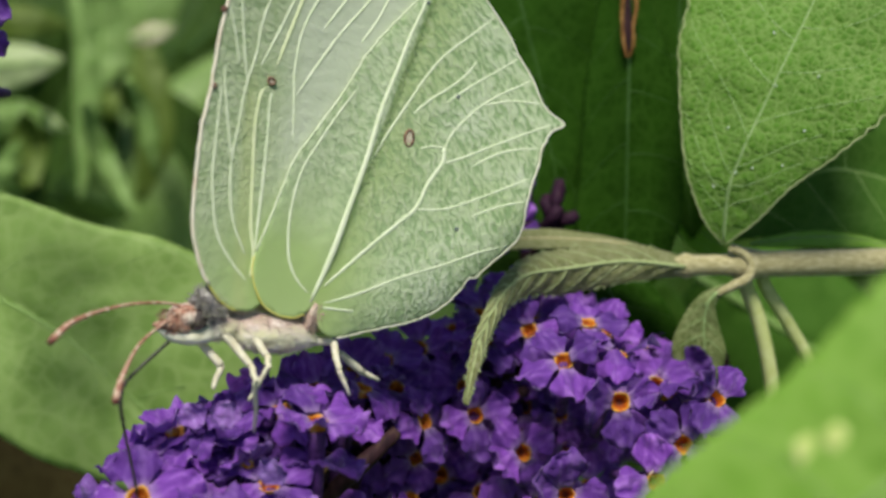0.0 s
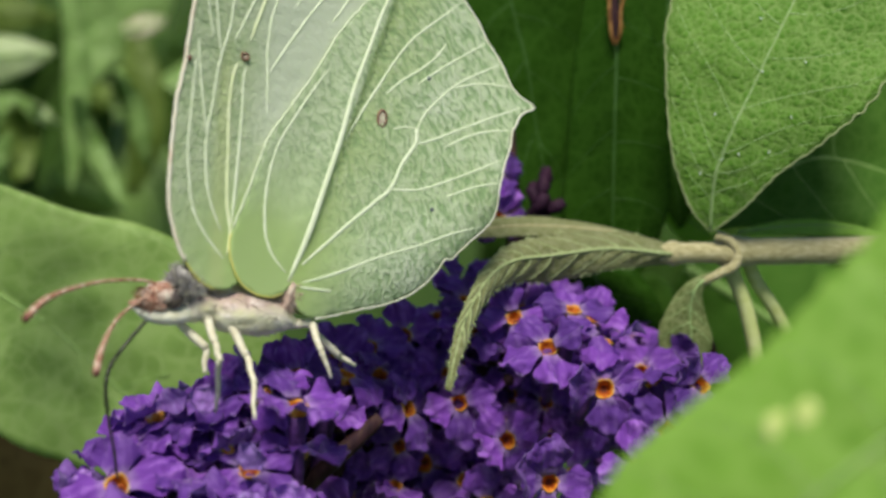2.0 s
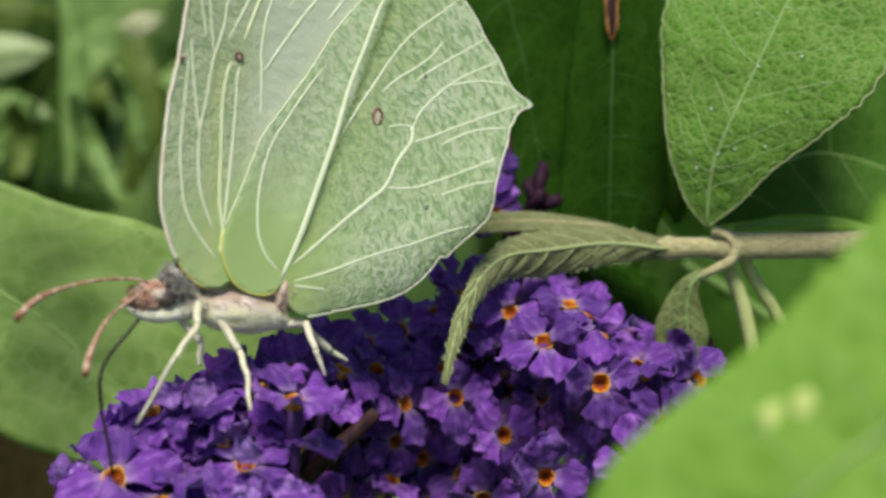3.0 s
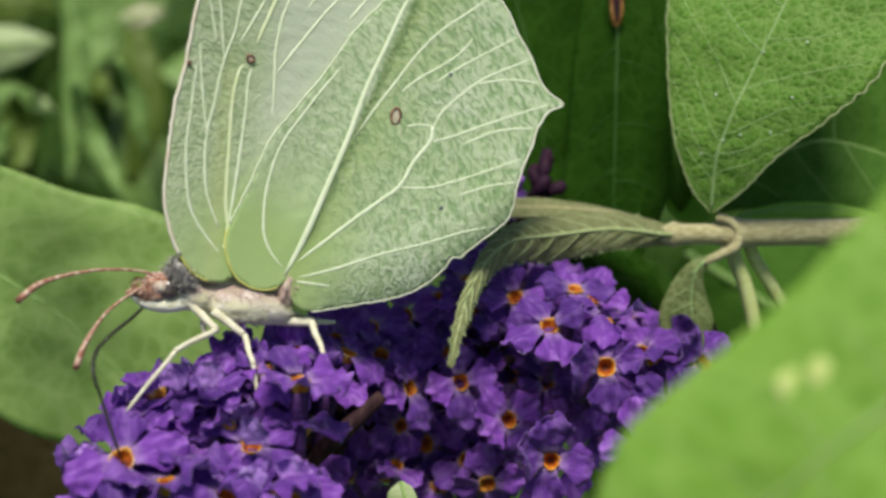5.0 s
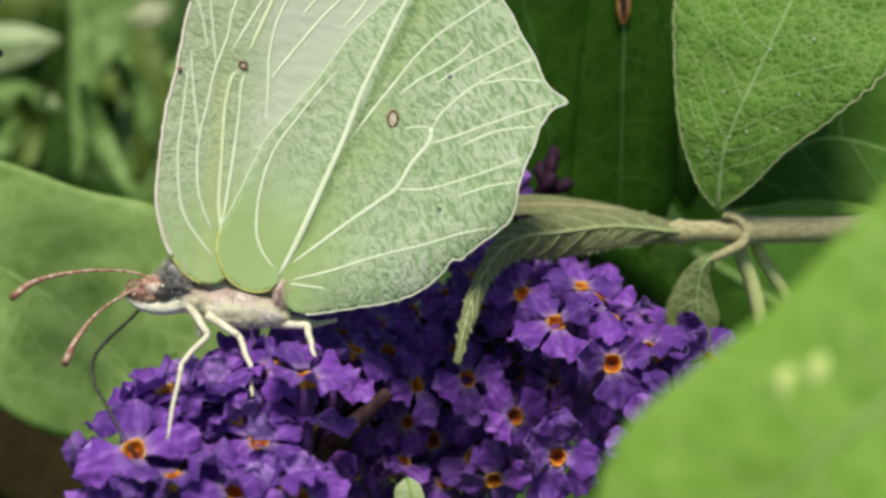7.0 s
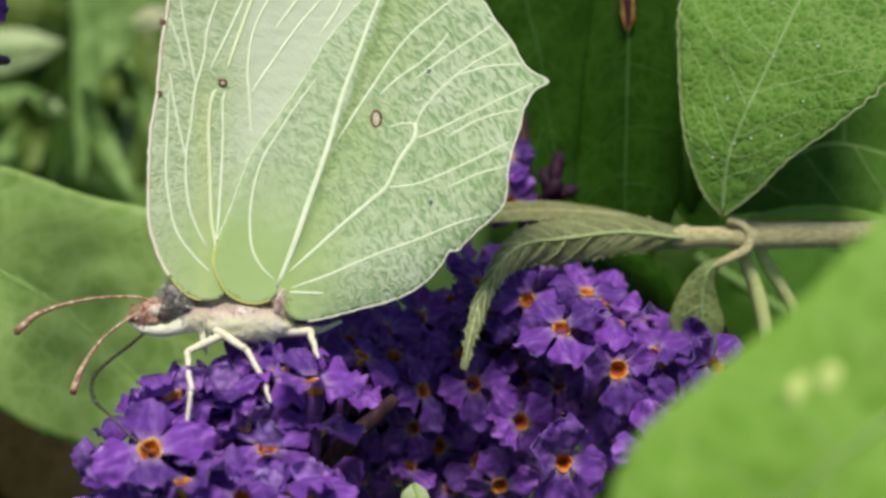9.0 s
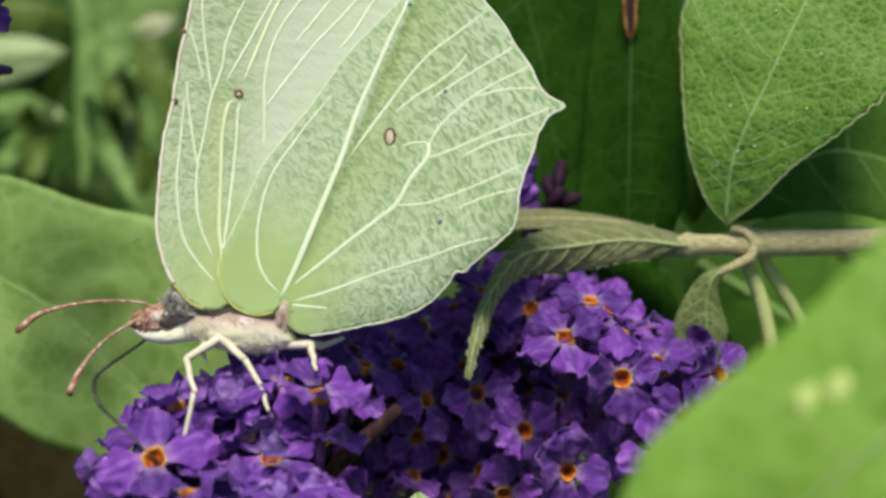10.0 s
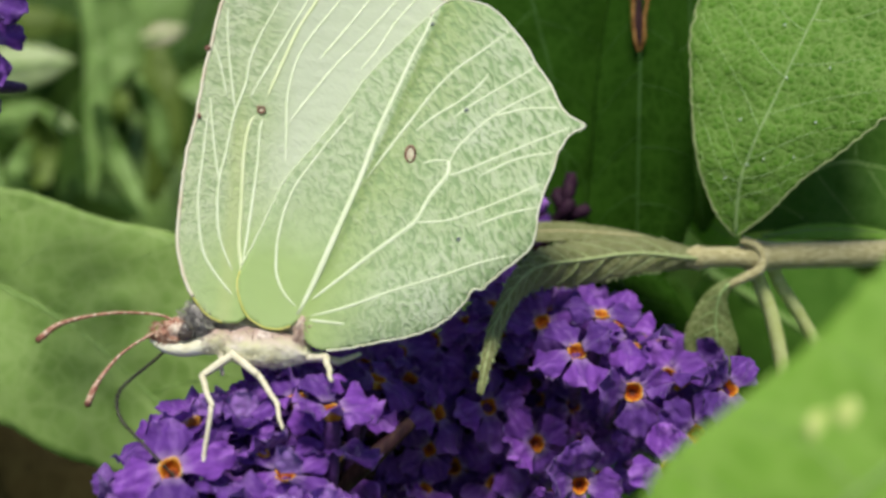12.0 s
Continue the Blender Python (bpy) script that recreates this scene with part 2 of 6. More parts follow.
            away = m.math("MULTIPLY", away, m.ramp(outer, (0.2, (0.6, 0.6, 0.6)), (0.95, (1, 1, 1))))
        wr = m.math("MULTIPLY", warp, away)
        wr2 = m.math("MULTIPLY", cross, away)
        col = m.ramp(broad, (0.3, dark), (0.55, mid), (0.75, light))
        col = m.mix(m.ramp(root, (0.35, (0.85, 0.85, 0.85)), (1.0, (0, 0, 0))), col, root_tone)
        # a deeper green band behind the stout vein, its shadow put into the colour
        band = m.math("SUBTRACT", m.math("MULTIPLY", m.math("ADD", xyz.outputs[0], 0.0017), 93.7), m.math("MULTIPLY", m.math("ADD", xyz.outputs[2], 0.0007), 34.9))
        col = m.mix(m.ramp(band, (0.0, (0, 0, 0)), (0.02, (0.75, 0.75, 0.75)), (0.6, (0, 0, 0))), col, (0.47, 0.62, 0.23))
        if not smooth:
            front = m.ramp(m.math("MULTIPLY", band, -1.0), (0.0, (0, 0, 0)), (0.25, (0.6, 0.6, 0.6)))
            col = m.mix(m.math("MULTIPLY", front, away), col, (0.72, 0.80, 0.60))
        # shade in the dents and light on the ridges, put into the colour
        dent_shade = m.math("MULTIPLY", m.ramp(warp, (0.38, (min(0.9, 0.56 * depth),) * 3), (0.53, (0, 0, 0))), away)
        col = m.mix(dent_shade, col, (dark[0] * 0.58, dark[1] * 0.70, dark[2] * 0.60))
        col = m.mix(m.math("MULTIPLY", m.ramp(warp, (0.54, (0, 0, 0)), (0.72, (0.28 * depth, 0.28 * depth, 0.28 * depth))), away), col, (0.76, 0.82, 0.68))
        return m, col, [(wr, 0.16 * depth), (wr2, 0.05 * depth), (fine, 0.015)]
    root_tone = (0.50, 0.67, 0.27)
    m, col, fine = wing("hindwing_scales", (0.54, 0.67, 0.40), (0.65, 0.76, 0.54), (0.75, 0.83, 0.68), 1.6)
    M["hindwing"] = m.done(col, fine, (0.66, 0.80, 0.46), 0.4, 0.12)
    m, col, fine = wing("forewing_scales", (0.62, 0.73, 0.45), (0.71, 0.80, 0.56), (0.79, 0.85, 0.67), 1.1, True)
    xyz = m.node("ShaderNodeSeparateXYZ", Vector=m.coord)
    rear = m.math("MULTIPLY_ADD", xyz.outputs[0], 150.0)
    rear.node.inputs[2].default_value = 1.1
    high = m.math("MULTIPLY_ADD", xyz.outputs[2], 100.0)
    high.node.inputs[2].default_value = -0.4
    pale = m.math("MULTIPLY", m.ramp(rear, (0.15, (0, 0, 0)), (0.6, (0.8, 0.8, 0.8))), m.ramp(high, (0.0, (0, 0, 0)), (0.7, (1, 1, 1))))
    col = m.mix(pale, col, (0.82, 0.87, 0.76))
    # a yellowish strip along the cell's front vein
    strip = m.math("MULTIPLY", m.math("ABSOLUTE", m.math("ADD", xyz.outputs[0], 0.0081)), 1000.0)
    low = m.math("MULTIPLY", xyz.outputs[2], 50.0)
    col = m.mix(m.math("MULTIPLY", m.ramp(strip, (0.25, (0.5, 0.5, 0.5)), (0.95, (0, 0, 0))), m.ramp(low, (0.75, (1, 1, 1)), (0.95, (0, 0, 0)))), col, (0.68, 0.75, 0.38))
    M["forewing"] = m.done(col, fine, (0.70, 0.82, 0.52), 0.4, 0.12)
    m = Mat("wing_vein", 0.5, 0.3)
    M["wing_vein"] = m.done(m.ramp(m.noise(1.0), (0.3, (0.66, 0.76, 0.51)), (0.7, (0.76, 0.83, 0.64))))
    m = Mat("yellow_vein", 0.5, 0.3)
    M["yellow_vein"] = m.done(m.ramp(m.noise(1.0), (0.3, (0.66, 0.75, 0.42)), (0.7, (0.74, 0.80, 0.55))))
    m = Mat("yellow_edge", 0.5, 0.3)
    M["yellow_edge"] = m.done(m.ramp(m.noise(1.0), (0.3, (0.62, 0.58, 0.10)), (0.7, (0.74, 0.70, 0.26))))
    m = Mat("wing_margin", 0.5, 0.3)
    M["margin"] = m.done(m.ramp(m.noise(0.5), (0.3, (0.66, 0.50, 0.40)), (0.5, (0.78, 0.72, 0.58)), (0.7, (0.80, 0.78, 0.66))))
    m = Mat("white_margin", 0.5, 0.3)
    M["margin_white"] = m.done(m.ramp(m.noise(0.5), (0.35, (0.66, 0.66, 0.50)), (0.6, (0.80, 0.80, 0.70))))
    m = Mat("rust_spot", 0.6, 0.2)
    M["rust"] = m.done(m.ramp(m.noise(2.5), (0.35, (0.11, 0.05, 0.04)), (0.65, (0.30, 0.17, 0.12))))
    m = Mat("slate_speck", 0.6, 0.2)
    M["speck"] = m.done(m.ramp(m.noise(2.5), (0.35, (0.08, 0.10, 0.11)), (0.65, (0.20, 0.24, 0.24))))
    m = Mat("pink_spot", 0.6, 0.2)
    M["spot_core"] = m.done(m.ramp(m.noise(2.5), (0.35, (0.56, 0.46, 0.36)), (0.65, (0.68, 0.66, 0.50))))
    m = Mat("cream_down", 0.85, 0.1)
    n = m.noise(0.8, 5, (0.7, 1, 1.0))
    M["cream"] = m.done(m.ramp(n, (0.32, (0.68, 0.65, 0.44)), (0.48, (0.82, 0.80, 0.62)), (0.66, (0.90, 0.89, 0.80))), [(n, 0.14), (m.noise(5.0, 3, (0.35, 1, 1)), 0.10)], sheen=0.4)
    m = Mat("thorax_down", 0.9, 0.1)
    n = m.noise(1.1, 5, (0.7, 1, 1.0))
    xyz = m.node("ShaderNodeSeparateXYZ", Vector=m.coord)
    up = m.math("ADD", m.math("MULTIPLY_ADD", xyz.outputs[2], 320.0), m.math("MULTIPLY", m.math("SUBTRACT", n, 0.5), 1.3))
    up.node.inputs[0].links[0].from_node.inputs[2].default_value = 1.58
    low = m.ramp(n, (0.3, (0.66, 0.63, 0.40)), (0.5, (0.82, 0.80, 0.60)), (0.7, (0.90, 0.89, 0.78)))
    high = m.ramp(n, (0.3, (0.28, 0.17, 0.16)), (0.5, (0.56, 0.42, 0.38)), (0.7, (0.80, 0.72, 0.66)))
    M["thorax"] = m.done(m.mix(m.ramp(up, (0.3, (0, 0, 0)), (0.75, (1, 1, 1))), low, high), [(n, 0.16), (m.noise(5.0, 3, (0.35, 1, 1)), 0.12)], sheen=0.3)
    m = Mat("grey_down", 0.85, 0.1)
    n = m.noise(1.6, 4, (1, 1, 0.4))
    M["grey"] = m.done(m.ramp(n, (0.3, (0.13, 0.12, 0.12)), (0.5, (0.34, 0.32, 0.32)), (0.7, (0.62, 0.60, 0.57))), [(n, 0.3)], sheen=0.3)
    m = Mat("mauve_down", 0.85, 0.1)
    n = m.noise(1.6, 4)
    M["mauve"] = m.done(m.ramp(n, (0.3, (0.36, 0.22, 0.19)), (0.5, (0.58, 0.44, 0.37)), (0.7, (0.78, 0.70, 0.60))), [(n, 0.2)], sheen=0.3)
    m = Mat("rose_antenna", 0.55, 0.4)
    n = m.noise(2.5, 3, (1, 1, 1))
    M["antenna"] = m.done(m.ramp(n, (0.35, (0.26, 0.09, 0.06)), (0.50, (0.44, 0.22, 0.155)), (0.66, (0.68, 0.53, 0.42))), [(n, 0.08)])
    m = Mat("antenna_tip", 0.5, 0.4)
    M["antenna_tip"] = m.done(m.ramp(m.noise(2.0), (0.3, (0.06, 0.02, 0.02)), (0.7, (0.20, 0.07, 0.05))))
    m = Mat("dark_eye", 0.25, 0.6)
    M["eye"] = m.done(m.ramp(m.noise(1.5), (0.3, (0.03, 0.025, 0.025)), (0.7, (0.13, 0.10, 0.09))))
    m = Mat("dark_tongue", 0.4, 0.5)
    M["tongue"] = m.done(m.ramp(m.noise(2.0), (0.3, (0.012, 0.012, 0.008)), (0.7, (0.05, 0.05, 0.03))))
    m = Mat("pale_leg", 0.6, 0.3)
    n = m.noise(2.0)
    M["leg"] = m.done(m.ramp(n, (0.3, (0.66, 0.60, 0.42)), (0.6, (0.82, 0.79, 0.64))), [(n, 0.06)])
    m = Mat("meadow", 0.9, 0.1)
    n = m.noise(0.02, 5)
    M["ground"] = m.done(m.ramp(n, (0.3, (0.02, 0.035, 0.008)), (0.5, (0.035, 0.075, 0.015)), (0.7, (0.07, 0.11, 0.03))), [(n, 30.0)])
    m = Mat("twig", 0.8, 0.2)
    n = m.noise(0.4, 4)
    M["twig"] = m.done(m.ramp(n, (0.3, (0.10, 0.10, 0.04)), (0.7, (0.22, 0.22, 0.10))), [(n, 0.2)])
    return M


MATS = make_materials()


# ---------------------------------------------------------------- shape helpers
def link(name, me, material, parent=None, label="", smooth=True):
    if smooth:
        me.shade_smooth()
    if material is not None and not me.materials:
        me.materials.append(material)
    ob = new(name, me)
    if parent is not None:
        ob.parent = parent
    if label:
        ob["label"] = label
    return ob


def part(name, bm, material, parent, label=""):
    me = bpy.data.meshes.new(name)
    bmesh.ops.recalc_face_normals(bm, faces=bm.faces)
    bm.to_mesh(me)
    bm.free()
    return link(name, me, material, parent, label)


def thing(name, m, label, category, group=""):
    ob = new(name)
    ob.empty_display_size = 0.004
    ob.matrix_basis = m
    return tagged(ob, label, category, group)


def smooth_curve(points, n):
    """n points of a Catmull-Rom curve through the points."""
    p = [Vector(q) for q in points]
    p = [p[0] * 2 - p[1], *p, p[-1] * 2 - p[-2]]
    out = []
    for i in range(n):
        s = i / (n - 1) * (len(p) - 3)
        k = min(int(s), len(p) - 4)
        t = s - k
        a, b, c, d = p[k:k + 4]
        out.append(0.5 * (2 * b + (c - a) * t + (2 * a - 5 * b + 4 * c - d) * t * t + (3 * b - a - 3 * c + d) * t ** 3))
    return out


def tube_into(bm, path, radii, sides=8, flat=1.0):
    """Adds a tapered tube with closed ends along path (metres)."""
    rings = []
    ref = Vector((0, 1, 0))
    for i, p in enumerate(path):
        d = (path[min(i + 1, len(path) - 1)] - path[max(i - 1, 0)]).normalized()
        s = d.cross(ref)
        s = s.normalized() if s.length > 1e-4 else d.orthogonal().normalized()
        u = s.cross(d)
        r = radii[i] if isinstance(radii, (list, tuple)) else radii
        rings.append([bm.verts.new(p + s * r * math.cos(a) + u * r * flat * math.sin(a)) for a in (2 * math.pi * k / sides for k in range(sides))])
    for a, b in zip(rings, rings[1:]):
        for k in range(sides):
            bm.faces.new((a[k], a[(k + 1) % sides], b[(k + 1) % sides], b[k]))
    bm.faces.new(rings[0][::-1])
    bm.faces.new(rings[-1])
    return bm


def tube(path, radii, sides=8, flat=1.0):
    return tube_into(bmesh.new(), path, radii, sides, flat)


def lerp_radii(stops, n):
    out = []
    for i in range(n):
        s = i / (n - 1) * (len(stops) - 1)
        k = min(int(s), len(stops) - 2)
        out.append((stops[k] + (stops[k + 1] - stops[k]) * (s - k)) * MM)
    return out


def blob(center, size, wobble=0.0, rx=0, ry=0, rz=0, seed=0.0, segs=20):
    """A rounded lump; wobble roughens it (all in mm)."""
    bm = bmesh.new()
    bmesh.ops.create_uvsphere(bm, u_segments=segs, v_segments=segs * 2 // 3, radius=1.0)
    m = pose(0, 0, 0, rx, ry, rz)
    for v in bm.verts:
        k = 1 + wobble * noise.noise(v.co * 2.2 + Vector((seed, seed * 0.7, 3)))
        p = Vector((v.co.x * size[0], v.co.y * size[1], v.co.z * size[2])) * k
        v.co = (m @ p + Vector(center)) * MM
    return bm


class LeafShape:
    """A leaf blade between two edge curves and a midrib, all in mm relative to base."""

    def __init__(self, base, spine, left, right, cup=0.5, crimp=0.25, teeth=0.0, seed=0.0, quilt=(9, 0.25)):
        self.quilt = quilt
        self.base, self.cup, self.crimp, self.teeth, self.seed = Vector(base), cup, crimp, teeth, seed
        n = 61
        self.s, self.l, self.r = (smooth_curve(c, n) for c in (spine, left, right))
        self.n = n

    def point(self, u, v):
        x = min(max(u, 0), 1) * (self.n - 1)
        k = min(int(x), self.n - 2)
        t = x - k
        s, l, r = (c[k].lerp(c[k + 1], t) for c in (self.s, self.l, self.r))
        along = self.s[k + 1] - self.s[k]
        across = r - l
        nrm = along.cross(across)
        nrm = nrm.normalized() if nrm.length > 1e-9 else Vector((0, -1, 0))
        if nrm.y > 0:
            nrm = -nrm
        edge, a = (r, v) if v > 0 else (l, -v)
        if self.teeth and a > 0.9:
            a *= 1 + self.teeth * (noise.noise(Vector((u * 55, v, self.seed))) + 0.5 * math.sin(u * 150))
        p = s.lerp(edge, a)
        w = across.length
        p = p + nrm * (self.cup * w * 0.1 * 4 * a * (1 - a) * 0.5)
        q = p * 0.22 + Vector((self.seed, 0, 0))
        p = p + nrm * self.crimp * (noise.noise(q) + 0.5 * noise.noise(q * 2.7))
        # quilting between the side veins
        p = p + nrm * self.crimp * self.quilt[1] * math.sin((u * self.quilt[0] - a * 1.2) * 2 * math.pi) * min(1, a * 3) * (1 - a)
        return (p - self.base) * MM

    def blade(self, nu=46, nv=26, thick=0.22):
        bm = bmesh.new()
        sheets = []
        for side in (0, 1):
            grid = [[bm.verts.new(self.point(i / nu, -1 + 2 * j / nv)) for j in range(nv + 1)] for i in range(nu + 1)]
            sheets.append(grid)
        for i in range(nu + 1):
            for j in range(nv + 1):
                a = sheets[0][min(i + 1, nu)][j].co - sheets[0][max(i - 1, 0)][j].co
                b = sheets[0][i][min(j + 1, nv)].co - sheets[0][i][max(j - 1, 0)].co
                d = a.cross(b)
                d = d.normalized() if d.length > 1e-15 else Vector((0, 1, 0))
                if d.y < 0:
                    d = -d
                sheets[1][i][j].co = sheets[0][i][j].co + d * thick * MM
        for k, g in enumerate(sheets):
            for i in range(nu):
                for j in range(nv):
                    q = (g[i][j], g[i + 1][j], g[i + 1][j + 1], g[i][j + 1])
                    bm.faces.new(q if k else q[::-1])
        a, b = sheets
        ring = [(0, j) for j in range(nv)] + [(i, nv) for i in range(nu)] + [(nu, j) for j in range(nv, 0, -1)] + [(i, 0) for i in range(nu, 0, -1)]
        for (i, j), (i2, j2) in zip(ring, ring[1:] + ring[:1]):
            bm.faces.new((a[i][j], a[i2][j2], b[i2][j2], b[i][j]))
        bmesh.ops.remove_doubles(bm, verts=bm.verts, dist=1e-6)
        return bm

    def vein(self, u0, u1, v0, v1, r0, r1, n=14, bend=0.0):
        path = []
        for i in range(n):
            t = i / (n - 1)
            path.append(self.point(u0 + (u1 - u0) * (t + bend * t * (1 - t)), v0 + (v1 - v0) * t))
        return tube(path, lerp_radii([r0, r1], n), 6, 0.7)


def leaf_part(name, parent, shape, mat, vein_mat=None, pairs=0, rib=0.35, side=0.16, label="", first=0.1, last=0.85, reach=0.12, nu=46):
    """A blade with its midrib and side veins under it."""
    blade = part(name, shape.blade(nu), MATS[mat], parent, label)
    if vein_mat:
        part("midrib", shape.vein(0.0, 0.98, 0, 0, rib, rib * 0.3, 30), MATS[vein_mat], blade)
        for k in range(pairs):
            u = first + (last - first) * k / max(pairs - 1, 1)
            for sgn in (-1, 1):
                v = part("side_vein", shape.vein(u + 0.015 * sgn, min(u + reach, 0.99), 0, sgn * 0.93, side, side * 0.35, 14, -0.5), MATS[vein_mat], blade)
    return blade


# ---------------------------------------------------------------- ground
def build_ground():
    bm = bmesh.new()
    n = 40
    rows = []
    for i in range(n + 1):
        row = []
        for j in range(n + 1):
            sx, sy = 2 * i / n - 1, 2 * j / n - 1
            x, y = 400 * sx * abs(sx) ** 2, 400 * sy * abs(sy) ** 2
            row.append(bm.verts.new((x, y, 0.05 * noise.noise(Vector((x * 0.3, y * 0.3, 0))))))
        rows.append(row)
    for i in range(n):
        for j in range(n):
            bm.faces.new((rows[i][j], rows[i + 1][j], rows[i + 1][j + 1], rows[i][j + 1]))
    g = part("ground", bm, MATS["ground"], None)
    tagged(g, "dark green shaded garden ground under the shrub", "ground", kind="structure")


build_ground()


# ---------------------------------------------------------------- the leafy shoot
def build_shoot():
    base = (45.0, 126.0, 0.6)
    shoot = thing("buddleia_shoot", at(*base), "grey-green woolly buddleia shoot with paired leaves beside the flower spike", "plant")
    o = Vector(base)

    # main stem, swollen at the node
    path = [(q - o) * MM for q in smooth_curve([(20.6, 124, 0.1), (24.2, 124, 0.2), (28.8, 124.5, 0.3), (35.3, 125, 0.4), (45.4, 126, 0.6), (66.9, 130, 1.3), (140, 150, 6)], 60)]
    rad = []
    for q in path:
        x = q.x / MM + o.x
        r = 1.05 if x < 29 else 1.35 + 0.002 * (x - 29)
        r += 0.35 * math.exp(-((x - 30.2) / 1.3) ** 2) + 0.3 * math.exp(-((x - 24.3) / 0.5) ** 2)
        rad.append(r * MM * (1 + 0.05 * noise.noise(q * 900)))
    part("stem", tube(path, rad, 18), MATS["stem"], shoot, "buff woolly stem")
    # the branch runs on down to the ground
    part("branch", tube([(q - o) * MM for q in smooth_curve([(138, 149.5, 5.8), (175, 172, -50), (250, 350, -400), (300, 641, -900)], 40)], lerp_radii([1.5, 4.0, 7.0], 40), 14), MATS["stem"], shoot, "buff branch of the shrub")
    # collar ridge where the opposite leaves join
    part("collar", tube([(q - o) * MM for q in smooth_curve([(28.6, 123.5, 2.0), (29.9, 123.1, 1.5), (30.7, 122.9, 0.3), (30.3, 122.8, -1.0), (28.9, 122.9, -1.8), (27.2, 123.2, -2.7)], 20)], lerp_radii([0.5, 0.45, 0.42, 0.5, 0.5, 0.35], 20), 10), MATS["stem"], shoot)

    # upright felted leaf
    up = LeafShape(base,
                   [(27.86, 123.0, 2.37), (27.84, 120.8, 7.36), (28.50, 119.5, 10.30), (31.5, 117.5, 17.8), (34.8, 117, 24.8), (38.8, 118, 32.6), (43, 121, 41)],
                   [(27.79, 123.2, 2.37), (25.69, 122.5, 5.04), (23.90, 122.0, 9.92), (23.2, 122, 17.3), (23.5, 122, 24.6), (27.5, 122, 33.4), (42.5, 121, 41)],
                   [(27.96, 123.0, 2.27), (30.55, 120.5, 4.51), (33.36, 118.0, 7.77), (37.6, 115, 11.2), (42.0, 113.5, 15.8), (44.5, 114, 25.5), (43.5, 121, 41)],
                   cup=0.5, crimp=0.35, teeth=0.018, seed=2.0)
    leaf_part("leaf", shoot, up, "leaf_felt", "vein", 7, 0.19, 0.06, "upright pale green felted leaf", 0.1, 0.72, 0.26)
    for v in (-0.985, 0.985):
        part("leaf_edge", up.vein(0.0, 0.97, v, v, 0.10, 0.09, 170), MATS["leaf_rim"], shoot, "pale downy leaf edge")

    # tiny white beads that stand for glints on the felt
    for k, (u, v) in enumerate(((0.42, -0.35), (0.50, 0.02), (0.34, 0.25), (0.26, -0.45), (0.58, 0.35), (0.47, 0.55), (0.30, 0.02), (0.62, -0.2), (0.38, 0.62))):
        p = up.point(u, v) / MM
        part("droplet", blob((p.x, p.y - 0.1, p.z), (0.11, 0.09, 0.10), 0.1, seed=k, segs=10), MATS["droplet"], shoot, "tiny white bead standing for a glint")

    # long dark leaf that hangs behind, with a brown scar
    hang = LeafShape(base,
                     [(20.5, 134, 44), (20.0, 133, 29.2), (19.7, 132, 19.8), (19.5, 132, 10.6), (19.5, 133, 2.6), (19.8, 134, -6.5)],
                     [(19.2, 138, 44), (17.1, 137, 30), (15.4, 136, 20.3), (14.8, 136, 10.8), (14.6, 136, 3.2), (19.0, 135, -6.5)],
                     [(21.5, 136, 44), (22.6, 135, 29.6), (24.8, 134, 21.9), (25.7, 134, 13.8), (25.6, 134, 4.4), (20.5, 134, -6.5)],
                     cup=-0.3, crimp=0.3, teeth=0.015, seed=5.0)
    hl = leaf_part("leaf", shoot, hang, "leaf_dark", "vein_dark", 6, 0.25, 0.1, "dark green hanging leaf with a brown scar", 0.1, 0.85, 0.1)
    for side in (-1, 1):
        lip = [(19.6 + side * 0.15, 131.6, 30.0), (19.7 + side * 0.75, 131.4, 28.4), (19.5 + side * 0.6, 131.4, 26), (19.6 + side * 0.5, 131.4, 24), (19.5 + side * 0.1, 131.5, 22.6)]
        part("scar", tube([(q - o) * MM for q in smooth_curve(lip, 22)], lerp_radii([0.12, 0.24, 0.17, 0.2, 0.12], 22), 10, 0.7), MATS["scar"], hl, "brown withered lip of the scar")
    part("scar_hollow", tube([(q - o) * MM for q in smooth_curve([(19.6, 131.75, 29.4), (19.55, 131.7, 26), (19.55, 131.75, 23.2)], 14)], lerp_radii([0.2, 0.5, 0.2], 14), 10, 0.3), MATS["calyx"], hl, "dark hollow of the scar")

